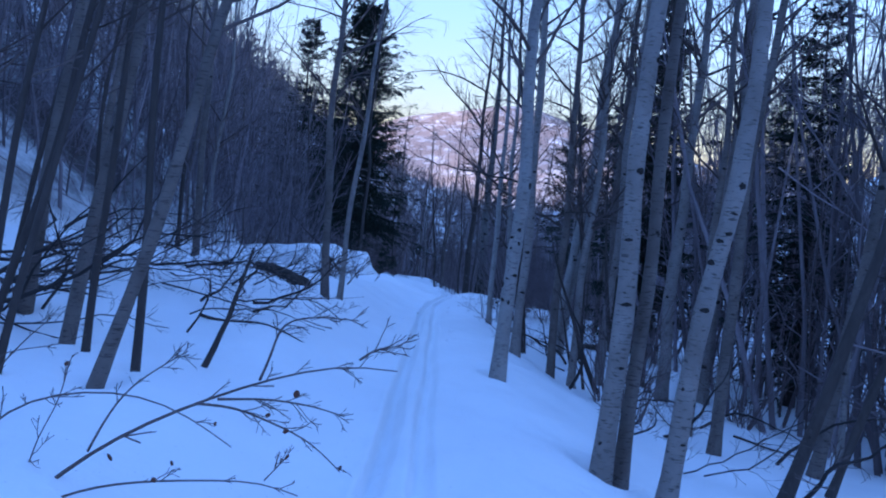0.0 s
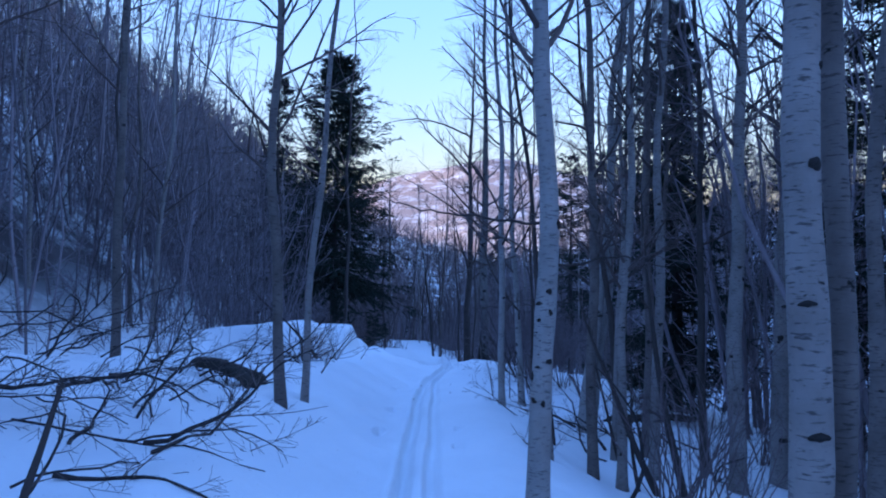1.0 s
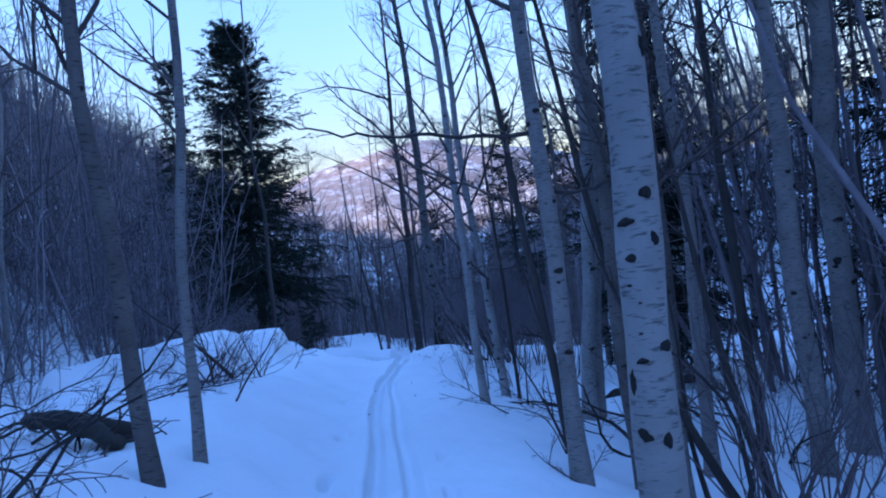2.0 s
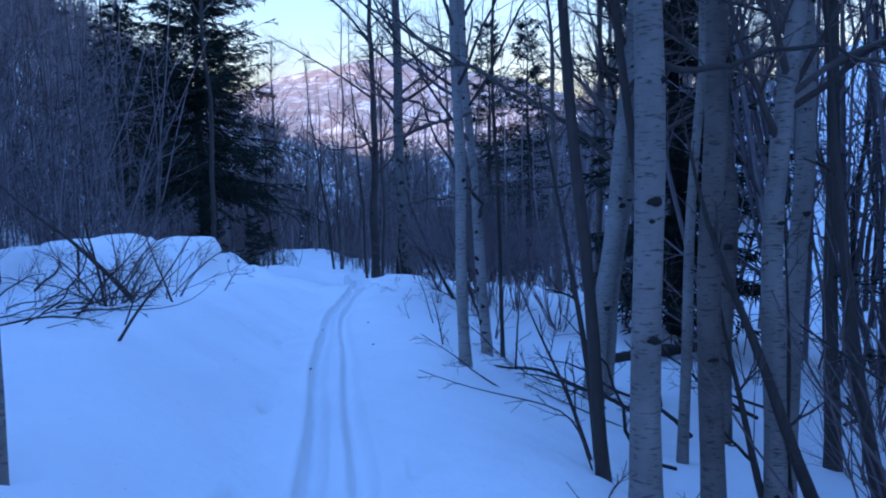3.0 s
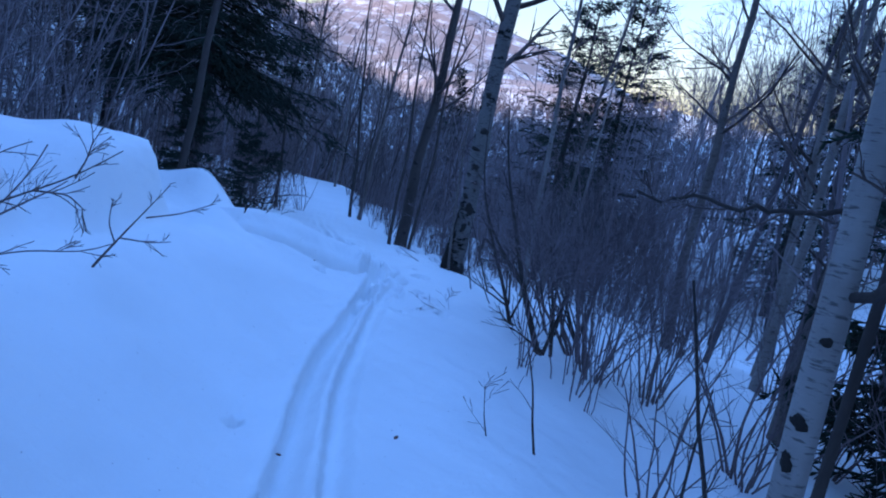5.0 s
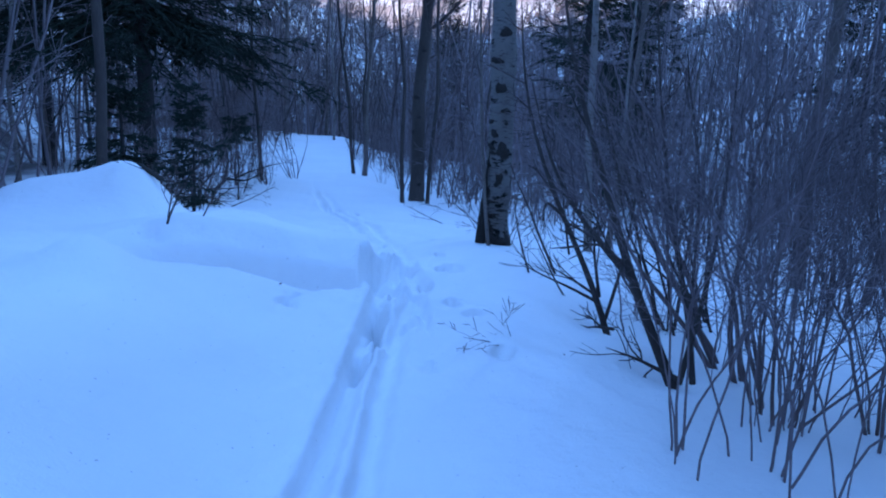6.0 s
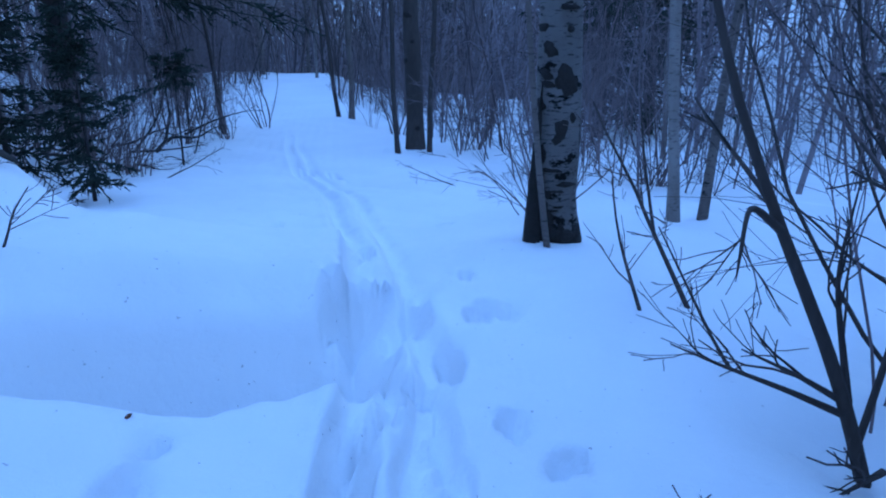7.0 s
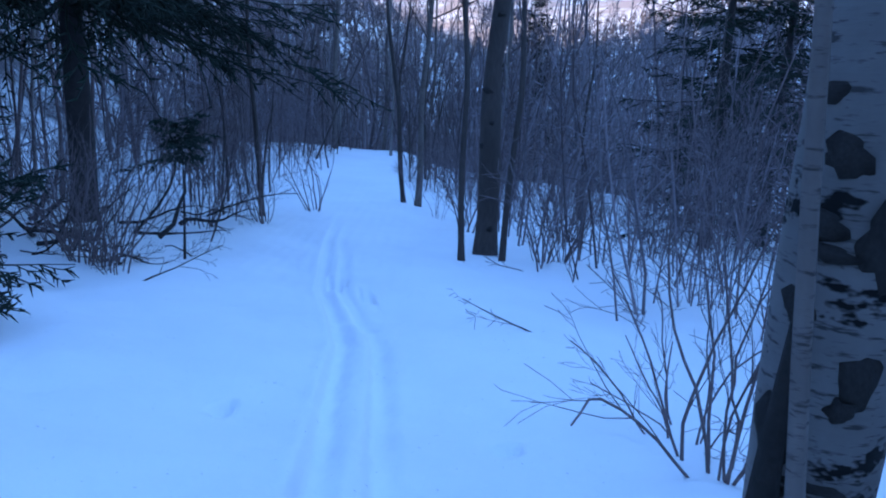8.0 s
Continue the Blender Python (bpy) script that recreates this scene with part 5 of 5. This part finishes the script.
# ---------------------------------------------------------------- the woods behind
PROTO = []
for i in range(6):
    rng = np.random.default_rng(300 + i)
    hh = (8.0, 9.5, 11.0, 7.0, 10.0, 8.5)[i]
    t = thing("aspen_tree", (14 + i, 20 + i, height(14 + i, 20 + i)), "slim bare tree in the shaded wood", "tree", "woodland trees")
    pts, rad = trunk_path(rng, (rng.uniform(-0.06, 0.06), rng.uniform(-0.05, 0.05)), rng.uniform(0.035, 0.07), hh, 0.12, 16)
    v, q = tubes([(pts[None], rad[None], 7)])
    mesh_object("trunk", v, q, (GREY, DARK, GREY, DARK, PALE, DARK)[i], t)
    v, q = tubes(crown_groups(rng, pts, rad, 1.6, 15, 3, 2, 1.4, fine=False))
    loose(mesh_object("crown", v, q, TWIG, t, "bare twigs"))
    PROTO.append(t)
spots = []
rs = np.random.default_rng(9)
while len(spots) < 135:
    py = rs.uniform(1, 62)
    side = rs.choice([-1, 1])
    dd = 5.0 + rs.exponential(8.0) if side > 0 else 4.8 + rs.exponential(7.0)
    if py > 39:
        dd = rs.uniform(0, 22)
    px = trail_x(py) + side * dd
    if py > 17 and 0.42 * (py - 13.5) < px < 1.0 * (py - 13.5) and rs.uniform(0, 1) < 0.75:
        continue
    if all((px - a) ** 2 + (py - b) ** 2 > 0.4 for a, b in spots) and not (-4 < px - trail_x(py) < 4.0 and py < 39):
        spots.append((px, py))
for i, (px, py) in enumerate(spots):
    s = rs.uniform(0.75, 1.2)
    c = copy_thing(PROTO[i % 6], pose(px, py, height(px, py), 0, 0, rs.uniform(0, 360)))
    c.scale = (s, s, s)


def far_woods(name, xs, ys, seed, label, tall=(5, 9), thick=1.0, reach=1.9, twigs=5, stout=(0.03, 0.07), foot=0.05, mat=None, k=4):
    """Distant bare woods: stems, branches and twigs of many trees."""
    rng = np.random.default_rng(seed)
    n = len(xs)
    at = np.stack([xs, ys, land(xs, ys) - 0.3], axis=-1)
    hh = rng.uniform(*tall, n)
    way = np.stack([rng.normal(0, 0.12, n), rng.normal(0, 0.12, n), np.ones(n)], axis=-1)
    p, r = grow(rng, at, way, hh, rng.uniform(*stout, n), 0.008, 5, 0.09, 0.03)
    a = sprout(rng, p, r, 8, foot, 0.98, 0.8, reach, k, 0.5, 0.5, 0.2, 0.05)
    a = (a[0], np.maximum(a[1], 0.009) * thick)
    b = sprout(rng, *a, twigs, 0.05, 1.0, 0.85, reach * 0.42, 2, 0.8, 0.8, 0.1, 0.03)
    b = (b[0], np.maximum(b[1] * 0.7, 0.0055) * thick)
    v, q = tubes([(p, r, 4), (*a, 3), (*b, 3)])
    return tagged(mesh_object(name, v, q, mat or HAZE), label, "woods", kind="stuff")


rs = np.random.default_rng(21)
n = 1500
yy = rs.uniform(4, 110, n)
xx = -6.5 - 0.02 * yy - (24 + 0.2 * yy) * rs.uniform(0, 1, n) ** 1.1
keep = ~((yy > 28) & (yy < 70) & (xx > -17) & (rs.uniform(0, 1, n) < 0.55))
xx, yy = xx[keep], yy[keep]
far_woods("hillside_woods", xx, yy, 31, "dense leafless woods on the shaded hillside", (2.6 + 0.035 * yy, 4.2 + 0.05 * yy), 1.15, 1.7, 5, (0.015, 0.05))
n = 80
far_woods("hillside_woods", -5.0 - 7 * rs.uniform(0, 1, n), rs.uniform(6, 30.5, n), 36, "tall leafless woods at the foot of the hillside", (6, 10), 0.8, 1.8, 7, (0.015, 0.035))
n = 100
yy = rs.uniform(30, 62, n)
far_woods("downhill_woods", 5 + (yy - 14) * rs.uniform(0.30, 0.85, n), yy, 43, "tall leafless woods on the slope across the gully", (9, 13), 0.8, 2.4, 6, (0.02, 0.045), 0.55)
n = 22
far_woods("downhill_woods", 4.8 + 8 * rs.uniform(0, 1, n), rs.uniform(20, 36, n), 41, "tall leafless woods below the brush", (7, 11), 0.7, 2.0, twigs=5)
n = 36
far_woods("hillside_woods", -6.0 - 5 * rs.uniform(0, 1, n), rs.uniform(13, 28, n), 42, "tallest leafless trees at the foot of the hillside", (10, 14), 0.9, 2.4, 7, (0.02, 0.045))
n = 170
far_woods("downhill_woods", 5.4 + 9 * rs.uniform(0, 1, n), rs.uniform(8.5, 19, n), 37, "tall leafless woods beside the track", (8, 12), 0.75, twigs=5)
n = 900
yy = 40 + 80 * rs.uniform(0, 1, n)
xx = rs.uniform(-0.40, 0.42, n) * np.maximum(yy, 60)
keep = (yy > 49) | (xx < trail_x(yy) - 3.5) | (xx > trail_x(yy) + 3.2)
far_woods("valley_woods", xx[keep], yy[keep], 32, "dense leafless woods below the crest", (6, 10), 1.6, 2.2, 4, (0.04, 0.09), k=3)
n = 1250
yy = 110 + 260 * rs.uniform(0, 1, n)
xx = rs.uniform(-0.36, 0.40, n) * yy
keep = ~((np.abs(xx + 2.5) < 3.2) & (yy > 120) & (yy < 225))
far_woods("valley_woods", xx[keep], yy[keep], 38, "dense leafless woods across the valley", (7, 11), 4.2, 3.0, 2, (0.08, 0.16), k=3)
n = 170
yy = rs.uniform(5, 18, n)
far_woods("downhill_woods", 6.0 + 14 * rs.uniform(0, 1, n) ** 1.2, yy, 50, "dense dark leafless woods below the start of the track", (3.5, 7.5), 0.9, 1.3, 6, (0.012, 0.035), 0.1, SHRUB)
n = 520
xx, yy = 6.5 + 38 * rs.uniform(0, 1, n) ** 1.3, rs.uniform(7, 75, n)
keep = ~((yy > 16) & (yy < 34) & (rs.uniform(0, 1, n) < 0.85))
keep &= ~((xx > 0.42 * (yy - 13.5)) & (xx < 1.1 * (yy - 13.5)) & (yy < 60) & (rs.uniform(0, 1, n) < 0.85))      # the open slope
far_woods("downhill_woods", xx[keep], yy[keep], 33, "leafless woods down the slope", (6, 11), 1.1, twigs=4)
n = 90
xx = rs.uniform(2.0, 13, n) * rs.choice([-1.0, 1.0], n)
far_woods("back_woods", xx, rs.uniform(-20, -1, n), 39, "tall leafless woods at the start of the track", (7, 11), 1.2, twigs=4)
n = 60
yy = rs.uniform(26, 40, n)
far_woods("undergrowth", trail_x(yy) + 2.3 + 6.0 * rs.uniform(0, 1, n) ** 1.3, yy, 34, "thick brown leafless undergrowth below the track", (1.4, 2.9), 0.6, 0.8, 4, (0.008, 0.018))
n = 50
yy = rs.uniform(27.5, 35, n)
far_woods("undergrowth", trail_x(yy) + 2.6 + 3.6 * rs.uniform(0, 1, n), yy, 44, "dense dark brown thicket beyond the old aspen", (2.0, 3.8), 0.55, 0.9, 5, (0.008, 0.018), 0.15, SHRUB)
n = 430
yy = rs.uniform(5, 27, n)
far_woods("undergrowth", trail_x(yy) - np.where(yy < 15, 7.6, 4.8) - 4.5 * rs.uniform(0, 1, n) ** 1.3, yy, 35, "thick grey leafless undergrowth above the track", (1.6, 3.4), 0.7, 0.8, 4, (0.008, 0.018))

n = 300
yy = rs.uniform(95, 195, n)
far_woods("hillside_woods", -yy * rs.uniform(0.22, 0.66, n), yy, 47, "leafless woods along the skyline of the hillside", (8, 13), 2.4, 2.0, 4, (0.05, 0.10), k=3)
n = 85
yy = rs.uniform(29.5, 49, n)
far_woods("undergrowth", trail_x(yy) - 3.0 - 8 * rs.uniform(0, 1, n) ** 1.2, yy, 48, "thick grey leafless undergrowth where the track narrows", (1.8, 4.2), 0.7, 0.8, 4, (0.008, 0.018), 0.15)
n = 60
yy = rs.uniform(33, 50, n)
far_woods("hillside_woods", trail_x(yy) - 3.2 - 9 * rs.uniform(0, 1, n), yy, 49, "tall thin leafless trees where the track narrows", (6, 10), 0.9, 1.5, 5, (0.02, 0.045), 0.25, SHRUB)

n = 70
yy = rs.uniform(32, 47, n)
far_woods("undergrowth", -2.1 - 0.045 * (yy - 32) - 3.6 * rs.uniform(0, 1, n) ** 1.3, yy, 51, "low leafless brush crowding the narrow way", (1.0, 3.0), 0.6, 0.7, 5, (0.007, 0.016), 0.2, SHRUB)
n = 50
yy = rs.uniform(37, 47, n)
far_woods("undergrowth", 0.45 - 0.1 * (yy - 37) + 3.0 * rs.uniform(0, 1, n) ** 1.2, yy, 52, "low leafless brush beside the crest", (1.0, 2.8), 0.6, 0.7, 5, (0.007, 0.016), 0.2, SHRUB)
n = 110
yy = rs.uniform(34, 60, n)
far_woods("downhill_woods", (yy - 13.5) * rs.uniform(0.46, 0.86, n), yy, 54, "tall grey leafless trees above the open slope", (8, 12), 1.2, 2.2, 8, (0.02, 0.05), 0.45)

n = 60
far_woods("hillside_woods", -4.6 - 4.4 * rs.uniform(0, 1, n), rs.uniform(20.5, 28.5, n), 55, "grey leafless woods in front of the tall spruce", (4.5, 7.5), 0.75, 1.5, 7, (0.014, 0.03), 0.15)

# thin poles that close the way beyond the crest
n = 150
yy = 46.2 + 14 * rs.uniform(0, 1, n) ** 1.5
far_woods("crest_woods", trail_x(yy) + rs.uniform(-6, 7, n), yy, 45, "close stand of thin leafless poles on the crest", (5, 9), 0.8, 1.0, 4, (0.018, 0.04), 0.25, SHRUB)
n = 120
yy = 47 + 16 * rs.uniform(0, 1, n)
far_woods("crest_woods", trail_x(yy) + rs.uniform(-7, 8, n), yy, 46, "grey leafless poles behind the crest", (6, 10), 0.9, 1.2, 4, (0.02, 0.045), 0.2)

# saplings along both sides of the way where it narrows
for i in range(44):
    py = rs.uniform(36.5, 46.5) if i % 2 else rs.uniform(32, 46.5)
    px = trail_x(py) + (rs.uniform(1.0, 3.6) if i % 2 else -rs.uniform(0.95, 3.4))
    stem(px, py, (rs.normal(0, 0.16), rs.normal(0, 0.1), 1), rs.uniform(1.6, 4.8), rs.uniform(0.012, 0.028), 700 + i, twigs=9, reach=0.6, label="thin dark bare sapling where the track narrows")

# conifers on the skyline of the hillside
SMALL = spruce(-20.0, 44.0, 6.0, 0.09, 1.35, 106, low=0.4, boughs=80, dens=6, tufts=2, label="small dark spruce on the wooded hillside", group="hillside spruces")
for az, py, sc in ((30.5, 118, 1.5), (29.0, 126, 1.3), (27.6, 130, 1.6), (26.2, 140, 1.2), (24.6, 146, 1.6), (23.0, 155, 1.3), (20.6, 165, 1.2), (19.4, 172, 1.6), (18.2, 176, 1.3), (16.8, 182, 1.5),
                   (15.4, 188, 1.2), (26.8, 80, 0.9), (20.0, 90, 0.8), (31.0, 66, 0.9), (22.5, 60, 0.7)):
    px = -math.tan(radians(az)) * py
    c = copy_thing(SMALL, pose(px, py, height(px, py) - 0.2, 0, 0, rs.uniform(0, 360)))
    c.scale = (sc, sc, sc)
